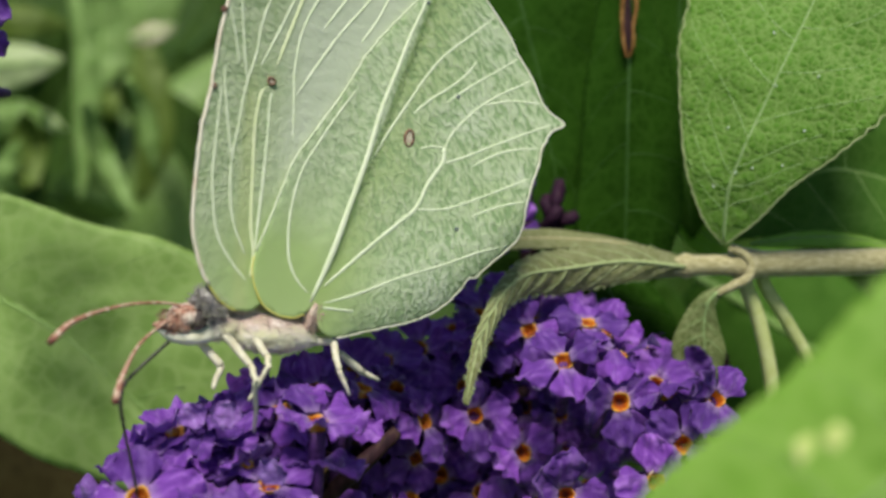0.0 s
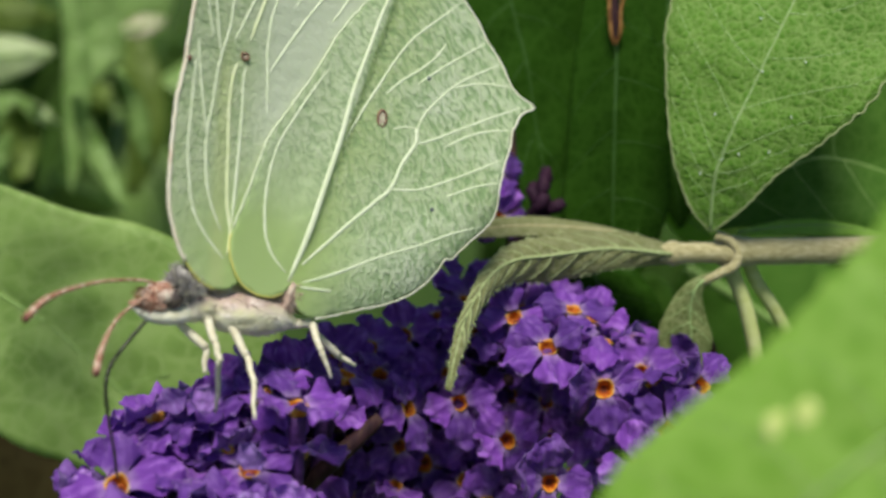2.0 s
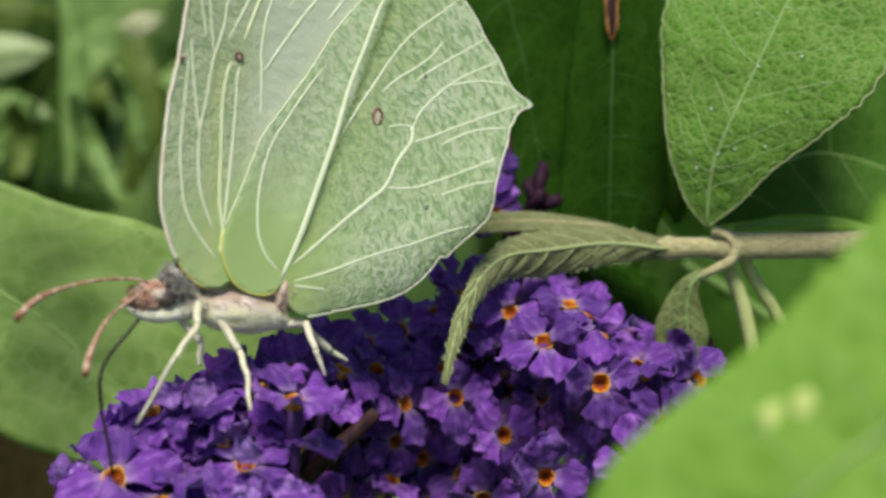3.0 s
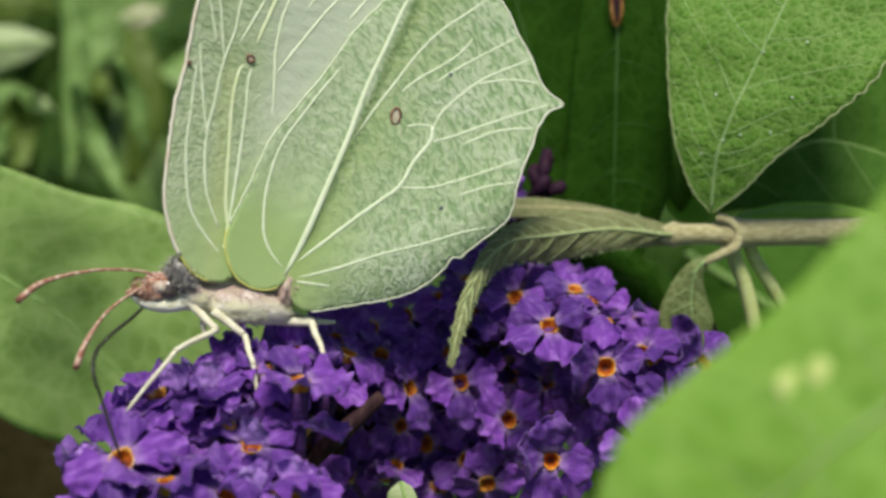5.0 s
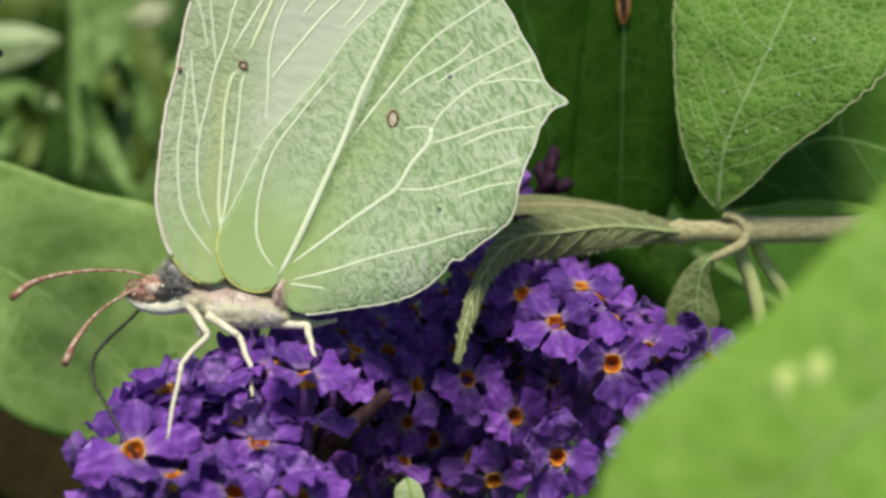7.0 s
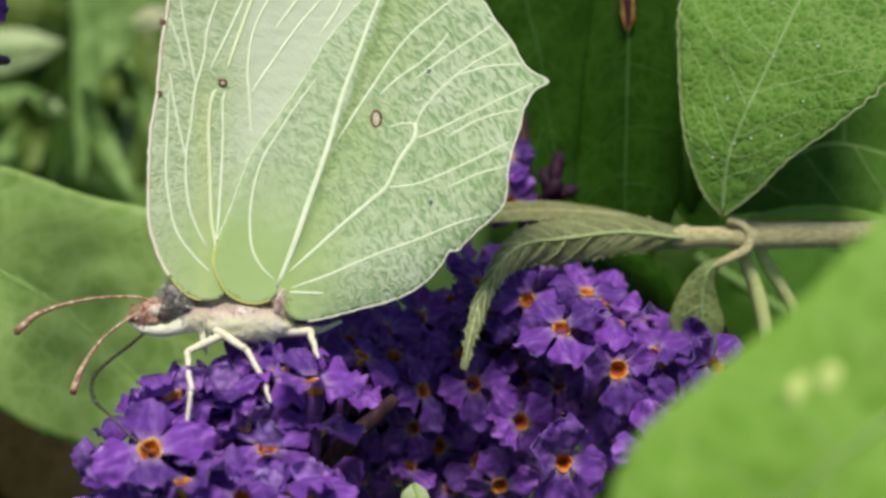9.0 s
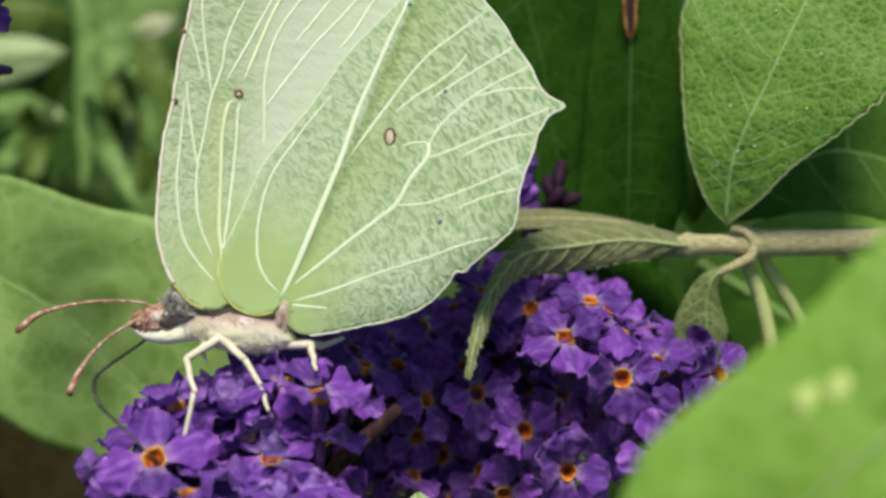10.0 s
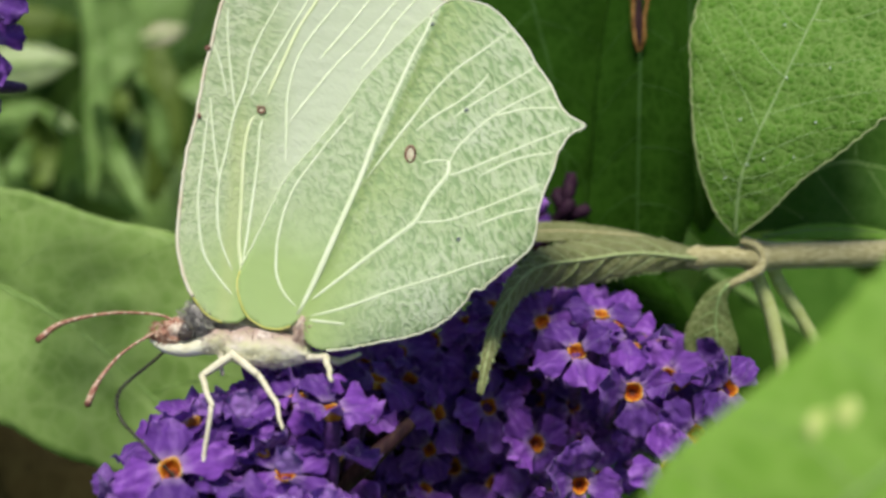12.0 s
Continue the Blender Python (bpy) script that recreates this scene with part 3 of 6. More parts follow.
    # broad dark leaves further behind
    for k, (sp, le, ri) in enumerate((
        ([(7, 142, 52), (7.2, 142, 40.9), (8.5, 141, 30.8), (10.4, 141, 22.9), (12.0, 141, 13.5), (13.5, 141, 2.5)],
         [(4, 140, 52), (0.5, 140, 40.4), (0.5, 140, 30.6), (4.5, 140, 21.5), (6.5, 140, 10.5), (13.2, 141, 2.4)],
         [(12, 145, 52), (18.5, 145, 41.7), (19.8, 145, 31.6), (19.6, 145, 23.5), (18.0, 143, 11.0), (13.9, 141, 2.6)]),
        ([(15.0, 130, 2.0), (17.5, 130, -3.0), (19.8, 130.5, -8.0), (21.5, 131, -14), (22.5, 131, -20)],
         [(14.5, 130, 2.0), (12.0, 131, -3.5), (13.0, 131.5, -9.0), (16.5, 132, -15), (22.2, 131, -20)],
         [(15.5, 130, 2.0), (22.0, 131, -2.0), (25.0, 131.5, -7.0), (25.2, 132, -13.5), (22.8, 131, -20)]),
        # added leaf that stands for the dark gap beside the felted leaf
        ([(27.0, 142, 50), (27.0, 141, 36), (27.0, 141, 22), (27.5, 141, 12), (28.5, 141, 3)],
         [(25.0, 142, 50), (20.5, 142, 37), (20.0, 142, 23), (22.5, 142, 12), (28.2, 141, 3)],
         [(30.0, 143, 50), (36.0, 143, 36), (36.5, 143, 22), (34.0, 142, 12), (28.8, 141, 3)]),
        ([(31.5, 137, 3.0), (36.4, 135, 8.0), (42.4, 134, 10.6), (49.6, 134, 9.0), (58, 136, 5), (70, 140, 2)],
         [(31.3, 137, 3.2), (32.5, 136, 14), (38, 135, 24), (47, 135, 28), (58, 136, 22), (70, 140, 3)],
         [(31.7, 137, 2.8), (37.0, 133, 3.2), (43, 132, 2.6), (50, 132, 1.5), (60, 134, 0.5), (70, 140, 1)]),
    )):
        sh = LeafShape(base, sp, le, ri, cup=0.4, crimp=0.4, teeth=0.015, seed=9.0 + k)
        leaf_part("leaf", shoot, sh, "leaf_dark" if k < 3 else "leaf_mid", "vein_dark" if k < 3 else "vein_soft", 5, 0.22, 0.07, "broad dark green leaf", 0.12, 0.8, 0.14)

    # narrow curled leaf over the flowers
    curl = LeafShape(base,
                     [(24.0, 123, 0.1), (17.80, 121.0, 0.70), (11.40, 118.0, -0.00), (7.24, 115.0, -0.59), (4.54, 112.0, -2.80), (2.85, 108.0, -5.99), (2.03, 105.5, -8.57), (1.45, 104.0, -11.34)],
                     [(24.0, 124, 1.1), (18.62, 122.5, 2.39), (11.55, 119.5, 1.98), (7.41, 117.0, 1.07), (4.62, 113.5, -1.25), (2.65, 109.0, -4.93), (1.69, 106.0, -7.97), (1.31, 104.0, -11.24)],
                     [(24.0, 124, -0.9), (17.33, 121.5, -1.49), (11.46, 119.5, -2.57), (7.24, 115.5, -2.64), (4.71, 112.0, -4.52), (3.32, 108.0, -7.10), (2.44, 105.5, -9.10), (1.59, 104.0, -11.43)],
                     cup=0.9, crimp=0.2, teeth=0.06, seed=12.0, quilt=(19, 0.9))
    leaf_part("leaf", shoot, curl, "leaf_curl", "leaf_rim", 11, 0.22, 0.10, "narrow buff-green leaf curled downwards", 0.08, 0.7, 0.09, 150)
    hair = random.Random(8)
    bm = bmesh.new()
    for _ in range(170):
        u, v = hair.uniform(0.08, 0.99), hair.choice((-1, 1))
        p = curl.point(u, v)
        d = (p - curl.point(u, v * 0.7)).normalized() + Vector((hair.uniform(-0.6, 0.6), hair.uniform(-0.6, 0.2), hair.uniform(-0.6, 0.6)))
        tube_into(bm, [p - d * 0.04 * MM, p + d * 0.14 * MM, p + d * hair.uniform(0.2, 0.34) * MM], lerp_radii([0.05, 0.04, 0.015], 3), 4)
    part("down", bm, MATS["leaf_rim"], shoot, "pale down along the curled leaf's edges")
    # its folded neighbour
    fold = LeafShape(base,
                     [(23.6, 124, 0.9), (18.0, 125, 2.4), (12.2, 126, 3.0), (7.6, 127.5, 3.0), (1.7, 130, 2.3), (-6, 133, 0)],
                     [(23.6, 125, 1.3), (18.0, 126, 2.9), (12.3, 127, 3.9), (7.6, 128, 4.0), (1.7, 130, 3.4), (-6, 133, 0.2)],
                     [(23.6, 123, 0.5), (17.7, 124, 2.0), (12.1, 125, 2.0), (7.5, 127, 1.9), (1.7, 130, 1.4), (-6, 133, -0.2)],
                     cup=0.6, crimp=0.12, seed=14.0)
    leaf_part("leaf", shoot, fold, "leaf_curl", "stem", 0, 0.2, 0.1, "folded buff-green young leaf")
    # small leaf that hangs below the node
    low = LeafShape(base,
                    [(28.6, 123, -1.7), (26.5, 122.8, -3.2), (26.0, 123.5, -5.8), (26.2, 124, -8.8), (26, 125, -12)],
                    [(28.6, 123, -1.5), (25.7, 123.5, -2.7), (23.7, 124, -5.5), (22.9, 124.5, -8.5), (24.2, 125, -12.5)],
                    [(28.6, 123, -1.9), (27.2, 123.3, -3.8), (27.7, 124, -6.1), (28.5, 124.5, -9.0), (27.4, 125, -12)],
                    cup=0.5, crimp=0.15, seed=17.0)
    leaf_part("leaf", shoot, low, "leaf_small", "vein", 5, 0.12, 0.05, "small grey-green leaf hanging from the node", 0.15, 0.75, 0.15)
    # thin stalks behind the node and bright young leaves
    for pts, r in (([(30.6, 126.5, 0), (31.2, 126.5, -2.4), (32.6, 127, -6.0), (34.2, 128, -13.0), (36, 130, -26)], 0.8),
                   ([(32.6, 127, 0), (33.4, 127.5, -2.2), (36.0, 128.5, -6.0), (40.0, 130, -12.5), (46, 134, -22)], 0.7)):
        part("stalk", tube([(q - o) * MM for q in smooth_curve(pts, 24)], r * MM, 10), MATS["stalk"], shoot, "thin grey-green stalk")
    for k, (sp, le, ri) in enumerate((
        ([(27, 150, 7), (30, 150, 5), (33, 150, 3), (36, 150, 1)], [(27, 150, 7.5), (30.5, 150, 6.8), (34, 150, 4.5), (36, 150, 1.2)], [(27, 150, 6.5), (29, 150, 3), (32, 150, 1), (36, 150, 0.8)]),
        ([(33, 132.5, 2.4), (38, 131, 3.1), (43, 130, 3.0), (48, 130, 2.0)], [(33, 132.5, 2.7), (38, 132, 3.8), (43, 131, 3.6), (48, 130, 2.2)], [(33, 132.5, 2.1), (38, 130, 2.2), (43, 129, 2.1), (48, 130, 1.8)]),
    )):
        sh = LeafShape(base, sp, le, ri, cup=0.4, crimp=0.15, seed=21.0 + k)
        leaf_part("leaf", shoot, sh, "leaf_near", "vein_soft", 0, 0.2, 0.1, "young bright green leaf")
    return shoot


build_shoot()


# ---------------------------------------------------------------- single large leaves
def build_large_leaves():
    base = (30.0, 52.0, -14.0)
    th = thing("buddleia_leaf", at(*base), "bright green broad leaf close by with two pale flecks", "leaf")
    sh = LeafShape(base,
                   [(40, 55, 6), (25, 54, -4.6), (21.5, 54.5, -7.2), (17.8, 55, -10.2), (15, 56, -13), (11.8, 57, -16.1), (6.5, 59, -21)],
                   [(40, 55, 8), (23.4, 56, 3.6), (20.1, 56.5, 0.7), (15.8, 57, -3.9), (11.3, 58, -7.7), (8.4, 58.5, -11.2), (6, 59, -20.5)],
                   [(41, 54, 2), (31, 52, -14), (28, 52, -18), (24, 52, -21), (20, 53, -23), (14, 55, -24), (7, 59, -21.5)],
                   cup=0.3, crimp=0.25, teeth=0.035, seed=31.0)
    blade = leaf_part("blade", th, sh, "leaf_near", "vein_soft", 6, 0.3, 0.08, "", 0.1, 0.8, 0.1)
    for k, (u, v) in enumerate(((0.52, -0.52), (0.47, -0.44))):
        p = sh.point(u, v) / MM
        part("fleck", blob((p.x, p.y - 0.05, p.z), (0.62, 0.07, 0.72), 0.25, seed=k), MATS["fleck"], blade, "pale yellowish fleck")

    base = (-62.0, 142.0, -1.0)
    th2 = thing("buddleia_leaf", at(*base), "large smooth green leaf behind the butterfly's head", "leaf")
    sh = LeafShape(base,
                   [(-75, 144, 3), (-62.8, 142, -0.6), (-52.8, 140, -3.1), (-43.1, 138, -8.2), (-34.5, 137, -15.8), (-22, 137, -27)],
                   [(-73, 141, 6), (-60.0, 140, 8.0), (-51.2, 138.5, 8.4), (-40.2, 136.5, 4.9), (-29.3, 136, 1.95), (-17, 135, -8), (-21, 137, -27)],
                   [(-75, 143, 0), (-61.9, 140, -13.2), (-50.8, 138, -19.3), (-46.3, 138, -21.9), (-41.2, 138, -23.6), (-33.9, 137, -26), (-22, 137, -28)],
                   cup=0.5, crimp=0.6, teeth=0.01, seed=37.0)
    leaf_part("blade", th2, sh, "leaf_soft", "vein_soft", 6, 0.3, 0.07, "", 0.15, 0.8, 0.1)
    return th


NEAR_LEAF = build_large_leaves()


# ---------------------------------------------------------------- flower spike
def petal_mesh(seed):
    """One lobe of the corolla, reaching along +x from the throat, facing +z."""
    rnd = random.Random(seed)
    bm = bmesh.new()
    nu, nv = 12, 16
    curl, lift, ph = rnd.uniform(-1.1, 0.6), rnd.uniform(-0.2, 0.35), rnd.uniform(0, 6)
    length, wide, fold = rnd.uniform(3.0, 3.7), rnd.uniform(1.75, 2.15), rnd.uniform(0.1, 0.45)
    sheets = []
    for k in (0, 1):
        g = []
        for i in range(nu + 1):
            u = i / nu
            row = []
            for j in range(nv + 1):
                v = -1 + 2 * j / nv
                grow = min(1.0, u / 0.62)
                half = 0.66 + (wide - 0.66) * grow * grow * (3 - 2 * grow)
                # the outer rim is rounded, wavy and slightly notched
                e = noise.noise(Vector((v * 2.6, u * 1.3, seed * 1.7 + 9))) + 0.5 * noise.noise(Vector((v * 6.5, u * 2, seed * 2.3 + 4)))
                x = 0.72 + length * (u - 0.34 * v * v * u ** 3 + 0.10 * e * u ** 3)
                y = v * half * (1 - 0.16 * u ** 5) * (1 + 0.08 * noise.noise(Vector((u * 4, v, seed * 3.3))) * u)
                z = lift * u * 2 + curl * u * u - 0.30 * v * v * u - fold * u * math.exp(-(y / 0.5) ** 2)
                z += 0.20 * u ** 3 * math.sin(v * 9 + ph * 3) + 0.30 * u * math.sin(v * 4.2 + ph) * (0.2 + abs(v))
                c = Vector((x * 0.7, y * 0.7, seed * 3.1))
                z += 0.95 * u * noise.noise(c) + 0.50 * u * noise.noise(c * 2.3)
                row.append(bm.verts.new((x * MM, y * MM, (z - 0.10 * k) * MM)))
            g.append(row)
        sheets.append(g)
    for k, g in enumerate(sheets):
        for i in range(nu):
            for j in range(nv):
                q = (g[i][j], g[i + 1][j], g[i + 1][j + 1], g[i][j + 1])
                bm.faces.new(q[::-1] if k else q).material_index = k
    a, b = sheets
    ring = [(0, j) for j in range(nv)] + [(i, nv) for i in range(nu)] + [(nu, j) for j in range(nv, 0, -1)] + [(i, 0) for i in range(nu, 0, -1)]
    for (i, j), (i2, j2) in zip(ring, ring[1:] + ring[:1]):
        bm.faces.new((a[i][j], b[i][j], b[i2][j2], a[i2][j2]))
    me = bpy.data.meshes.new("petal")
    bmesh.ops.recalc_face_normals(bm, faces=bm.faces)
    bm.to_mesh(me)
    bm.free()
    me.materials.append(MATS["petal"])
    me.materials.append(MATS["petal_back"])
    me.shade_smooth()
    return me


def ring_mesh(name, profile, sides, mat):
    """A turned piece round +z from (radius, height) pairs in mm."""
    bm = bmesh.new()
    rings = [[bm.verts.new((r * MM * math.cos(2 * math.pi * k / sides), r * MM * math.sin(2 * math.pi * k / sides), z * MM)) for k in range(sides)] for r, z in profile]
    for a, b in zip(rings, rings[1:]):
        for k in range(sides):
            bm.faces.new((a[k], a[(k + 1) % sides], b[(k + 1) % sides], b[k]))
    bm.faces.new(rings[-1])
    bm.faces.new(rings[0][::-1])
    me = bpy.data.meshes.new(name)
    bmesh.ops.recalc_face_normals(bm, faces=bm.faces)
    bm.to_mesh(me)
    bm.free()
    me.materials.append(MATS[mat])
    me.shade_smooth()
    return me


PETALS = [petal_mesh(s) for s in range(14)]
THROATS = []
for _seed in range(5):
    _t = ring_mesh("throat", [(0.74, -0.9), (0.92, -0.06), (0.93, 0.05), (0.84, 0.07), (0.72, -0.1), (0.60, -0.5), (0.46, -1.0), (0.15, -1.2)], 16, "throat")
    for _v in _t.vertices:
        _a = math.atan2(_v.co.y, _v.co.x)
        _k = 1 + 0.10 * math.cos(4 * _a + _seed) + 0.16 * noise.noise(Vector((math.cos(_a) * 1.3, math.sin(_a) * 1.3, _seed * 5.1)))
        _v.co.x *= _k
        _v.co.y *= _k
        _v.co.z += 0.14 * MM * noise.noise(Vector((math.cos(_a) * 1.6, math.sin(_a) * 1.6, _seed * 3.7 + 2)))
    THROATS.append(_t)
TUBE = ring_mesh("floret", [(0.45, -9.0), (0.62, -7.0), (0.72, -4.0), (0.78, -2.0), (0.82, -0.9)], 10, "tube")


def add_floret(parent, place, facing, spin, size, rnd, open_out=1.0):
    """One four-lobed floret; place and facing in the parent's frame (mm)."""
    f = new("floret", TUBE)
    f.parent = parent
    q = Vector(facing).normalized().to_track_quat("Z", "Y").to_matrix().to_4x4()
    f.matrix_basis = Matrix.Translation(Vector(place) * MM) @ q @ pose(0, 0, 0, 0, 0, spin) @ Matrix.Scale(size, 4)
    t = new("throat", rnd.choice(THROATS))
    t.parent = f
    for k in range(4):
        p = new("petal", rnd.choice(PETALS))
        p.parent = f
        p.matrix_basis = pose(0, 0, 0, rnd.uniform(-22, 22) * open_out, rnd.uniform(-34, 20) * open_out, 90 * k + rnd.uniform(-14, 14)) @ Matrix.Scale(rnd.uniform(0.95, 1.18), 4)
    return f


SPIKE_BASE = (20.0, 122.0, -16.0)
FLORET_FACING = (0.05, -0.86, 0.52)
FLORET_SPIN = 12
FLORET_ROWS = [
    (0, (-24.33, 95.00, -17.50)),
    (0.5, (-24.15, 95.00, -17.45)),
    (1, (-24.10, 95.00, -17.44)),
    (1.5, (-24.25, 95.00, -17.58)),
    (2, (-24.29, 95.00, -17.71)),
    (2.5, (-24.22, 95.00, -17.74)),
    (3, (-24.20, 95.00, -17.63)),
    (5, (-24.09, 95.00, -17.68)),
    (5.5, (-24.21, 95.00, -17.78)),
    (6, (-24.07, 95.00, -17.89)),
    (6.5, (-24.02, 95.00, -17.67)),
    (7, (-23.79, 95.00, -17.35)),
    (9, (-23.24, 95.00, -16.78)),
    (9.5, (-23.25, 95.00, -16.68)),
    (10, (-23.19, 95.00, -16.61)),
    (10.5, (-23.24, 95.00, -16.41)),
    (11, (-23.20, 95.00, -16.22)),
    (11.5, (-23.16, 95.00, -16.13)),
    (12, (-23.20, 95.00, -16.15)),
]


def build_spike():
    rnd = random.Random(11)
    base = SPIKE_BASE
    o = Vector(base)
    spike = thing("flower_spike", at(*base), "dense violet buddleia flower spike with orange-throated florets", "flower")
    axis = smooth_curve([(30, 132, -10), (18, 129, -12), (0, 126, -14.5), (-16, 116, -20), (-26, 110, -26)], 40)
    part("axis", tube([(q - o) * MM for q in axis], 1.3 * MM, 10), MATS["calyx"], spike, "brownish flower stalk")
    # place, facing, spin, size
    front = [
        ((15.4, 109.0, -11.8), (0.05, -1, 0.08), 8, 1.0),
        ((10.4, 110.0, -8.2), (-0.05, -0.75, 0.6), 20, 1.0),
        ((7.1, 116.0, -17.5), (0.15, -1, 0.05), 30, 0.96),
        ((2.6, 117.0, -14.0), (0.15, -0.9, 0.35), 15, 0.99),
        ((-0.9, 122.5, -20.8), (0.0, -1, 0.1), 35, 1.04),
        ((10.4, 107.8, -19.9), (0.05, -1, 0.05), 0, 0.95),
        ((23.4, 106.3, -11.2), (0.25, -0.85, 0.4), 40, 0.92),
        ((-10.8, 99.0, -11.9), (0.05, -0.3, 0.95), 25, 1.0),
        ((-7.9, 111.5, -10.7), (0.3, -0.25, 0.9), 10, 0.99),
        ((-14.6, 98.6, -17.1), (0.05, -0.6, 0.8), 40, 1.0),
        ((-20.9, 102.0, -13.8), (-0.05, -0.45, 0.88), 62, 1.0),
        ((-2.2, 115.5, -14.4), (0.75, -0.6, 0.2), 20, 0.99),
    ]
    tip = [
        ((15.7, 112.0, -7.7), (0.25, -0.25, 0.95), 30, 0.95),
        ((7.8, 117.0, -5.9), (-0.2, -0.7, 0.6), 10, 0.9),
        ((3.9, 121.5, -8.1), (0.0, -0.8, 0.5), 40, 0.93),
        ((-20.6, 95.0, -19.4), (0.0, -0.35, 0.93), 25, 1.0),
        ((17.7, 104.0, -18.0), (0.3, -0.95, 0.1), 20, 0.95),
        ((19.5, 109.5, -10.8), (-0.5, 0.15, 0.8), 35, 0.9),
        ((13.2, 114.5, -5.0), (0.1, -0.4, 0.9), 0, 0.95),
        ((-16.8, 100.0, -15.7), (-0.4, 0.25, 0.9), 10, 0.8),
        ((-16.0, 95.0, -20.5), (0.2, -0.5, 0.85), 20, 1.05),
        ((-11.0, 95.5, -21.0), (-0.1, -0.5, 0.85), 35, 1.0),
        ((-25.9, 99.5, -19.0), (-0.5, -0.6, 0.6), 15, 1.0),
        ((-24.2, 95.5, -21.8), (-0.1, -0.6, 0.75), 20, 1.0),
    ]
    crown = [
        ((5.2, 117.5, -23.9), (0.1, -0.8, -0.4), 20, 0.99),
        ((20.5, 106.5, -15.2), (-0.1, -0.9, 0.2), 45, 0.95),
        ((-14.0, 101.5, -11.3), (-0.1, -0.3, 0.9), 40, 0.95),
        ((-18.1, 102.5, -12.9), (0.25, -0.5, 0.8), 5, 0.95),
        ((-14.0, 103.5, -15.1), (0.3, -0.6, 0.7), 30, 0.95),
        ((-23.3, 103.0, -13.3), (-0.4, 0.1, 0.9), 20, 0.95),
        ((-17.2, 102.0, -12.7), (0.2, 0.1, 0.9), 50, 1.0),
        ((-18.4, 97.0, -18.4), (0.3, 0.0, 0.9), 10, 0.9),
        ((-21.8, 101.5, -16.4), (-0.3, 0.0, 0.95), 70, 0.85),
        ((-11.0, 102.0, -16.0), (0.4, 0.0, 0.9), 30, 0.95),
        ((-12.5, 96.5, -19.9), (0.1, 0.0, 0.9), 40, 1.0),
        ((-25.4, 98.0, -20.4), (-0.2, -0.4, 0.85), 60, 1.05),
    ]
    fringe = [
        ((-27.0, 99.5, -18.8), (-0.35, 0.15, 0.9), 15, 1.05),
        ((-16.7, 102.0, -16.2), (-0.2, -0.1, 0.9), 33, 0.85),
        ((-9.8, 109.5, -13.3), (0.1, -0.2, 0.9), 33, 0.99),
        ((-14.4, 106.0, -10.4), (0.1, -0.1, 0.9), 60, 0.9),
        ((-9.3, 116.5, -9.9), (0.3, -0.7, 0.7), 37, 0.90),
        ((-6.1, 118.5, -8.9), (0.1, -0.7, 0.6), 74, 0.94),
        ((-2.9, 120.5, -7.9), (-0.1, -0.8, 0.4), 21, 0.97),
        ((0.5, 122.5, -6.2), (-0.3, -0.8, 0.8), 58, 0.87),
        ((3.3, 120.0, -4.5), (0.4, -0.6, 0.7), 5, 0.87),
        ((-5.0, 117.5, -11.5), (0.2, -0.7, 0.6), 42, 0.94),
        ((-0.6, 121.5, -10.2), (0.0, -0.7, 0.4), 79, 0.97),
        ((4.4, 120.0, -7.2), (-0.2, -0.8, 0.8), 26, 0.84),
    ]
    shaded = [
        ((6.3, 125.0, -2.6), (-0.4, -0.8, 0.7), 63, 0.87),
        ((2.5, 124.0, -2.9), (0.3, -0.6, 0.6), 10, 0.90),
        ((-7.7, 117.5, -12.9), (0.1, -0.7, 0.4), 47, 0.97),
        ((-12.1, 114.5, -11.2), (-0.1, -0.7, 0.8), 84, 0.87),
        ((-2.9, 121.5, -13.0), (-0.3, -0.8, 0.7), 31, 0.90),
        ((1.6, 120.5, -11.7), (0.4, -0.8, 0.6), 68, 0.93),
        ((-7.2, 122.5, -19.1), (0.2, -0.6, 0.4), 15, 0.97),
        ((-3.7, 119.0, -22.4), (0.0, -0.7, 0.8), 52, 0.84),
        ((-8.4, 119.5, -23.4), (-0.2, -0.7, 0.7), 89, 0.90),
        ((3.2, 120.5, -22.1), (-0.4, -0.8, 0.6), 36, 0.93),
        ((-4.9, 120.5, -15.4), (0.3, -0.8, 0.4), 73, 0.97),
        ((-10.5, 118.5, -20.4), (-0.1, -0.7, 0.7), 57, 0.90),
    ]
    hollow = [
        ((0.5, 121.5, -24.8), (-0.3, -0.7, 0.6), 4, 0.93),
        ((-1.2, 121.5, -16.9), (0.4, -0.8, 0.4), 41, 0.97),
        ((-19.1, 105.0, -13.4), (-0.2, -0.6, 0.75), 10, 0.95),
        ((-16.7, 107.0, -12.4), (0.1, -0.6, 0.75), 39, 0.95),
        ((-13.9, 108.5, -11.5), (0.2, -0.5, 0.8), 68, 0.95),
        ((-21.1, 103.5, -14.5), (-0.3, -0.5, 0.8), 7, 0.95),
        ((-11.7, 114.5, -11.2), (0, -0.6, 0.8), 36, 0.99),
        ((-26.8, 100.0, -20.2), (-0.5, -0.5, 0.7), 65, 0.95),
        ((11.8, 121.0, -5.9), (0.2, -0.7, 0.6), 0, 0.85),
        ((8.8, 122.0, -5.6), (0.1, -0.7, 0.6), 31, 0.85),
        ((15.9, 120.0, -6.0), (0.0, -0.7, 0.6), 62, 0.85),
        ((6.8, 121.0, -6.6), (-0.1, -0.7, 0.6), 3, 0.85),
    ]
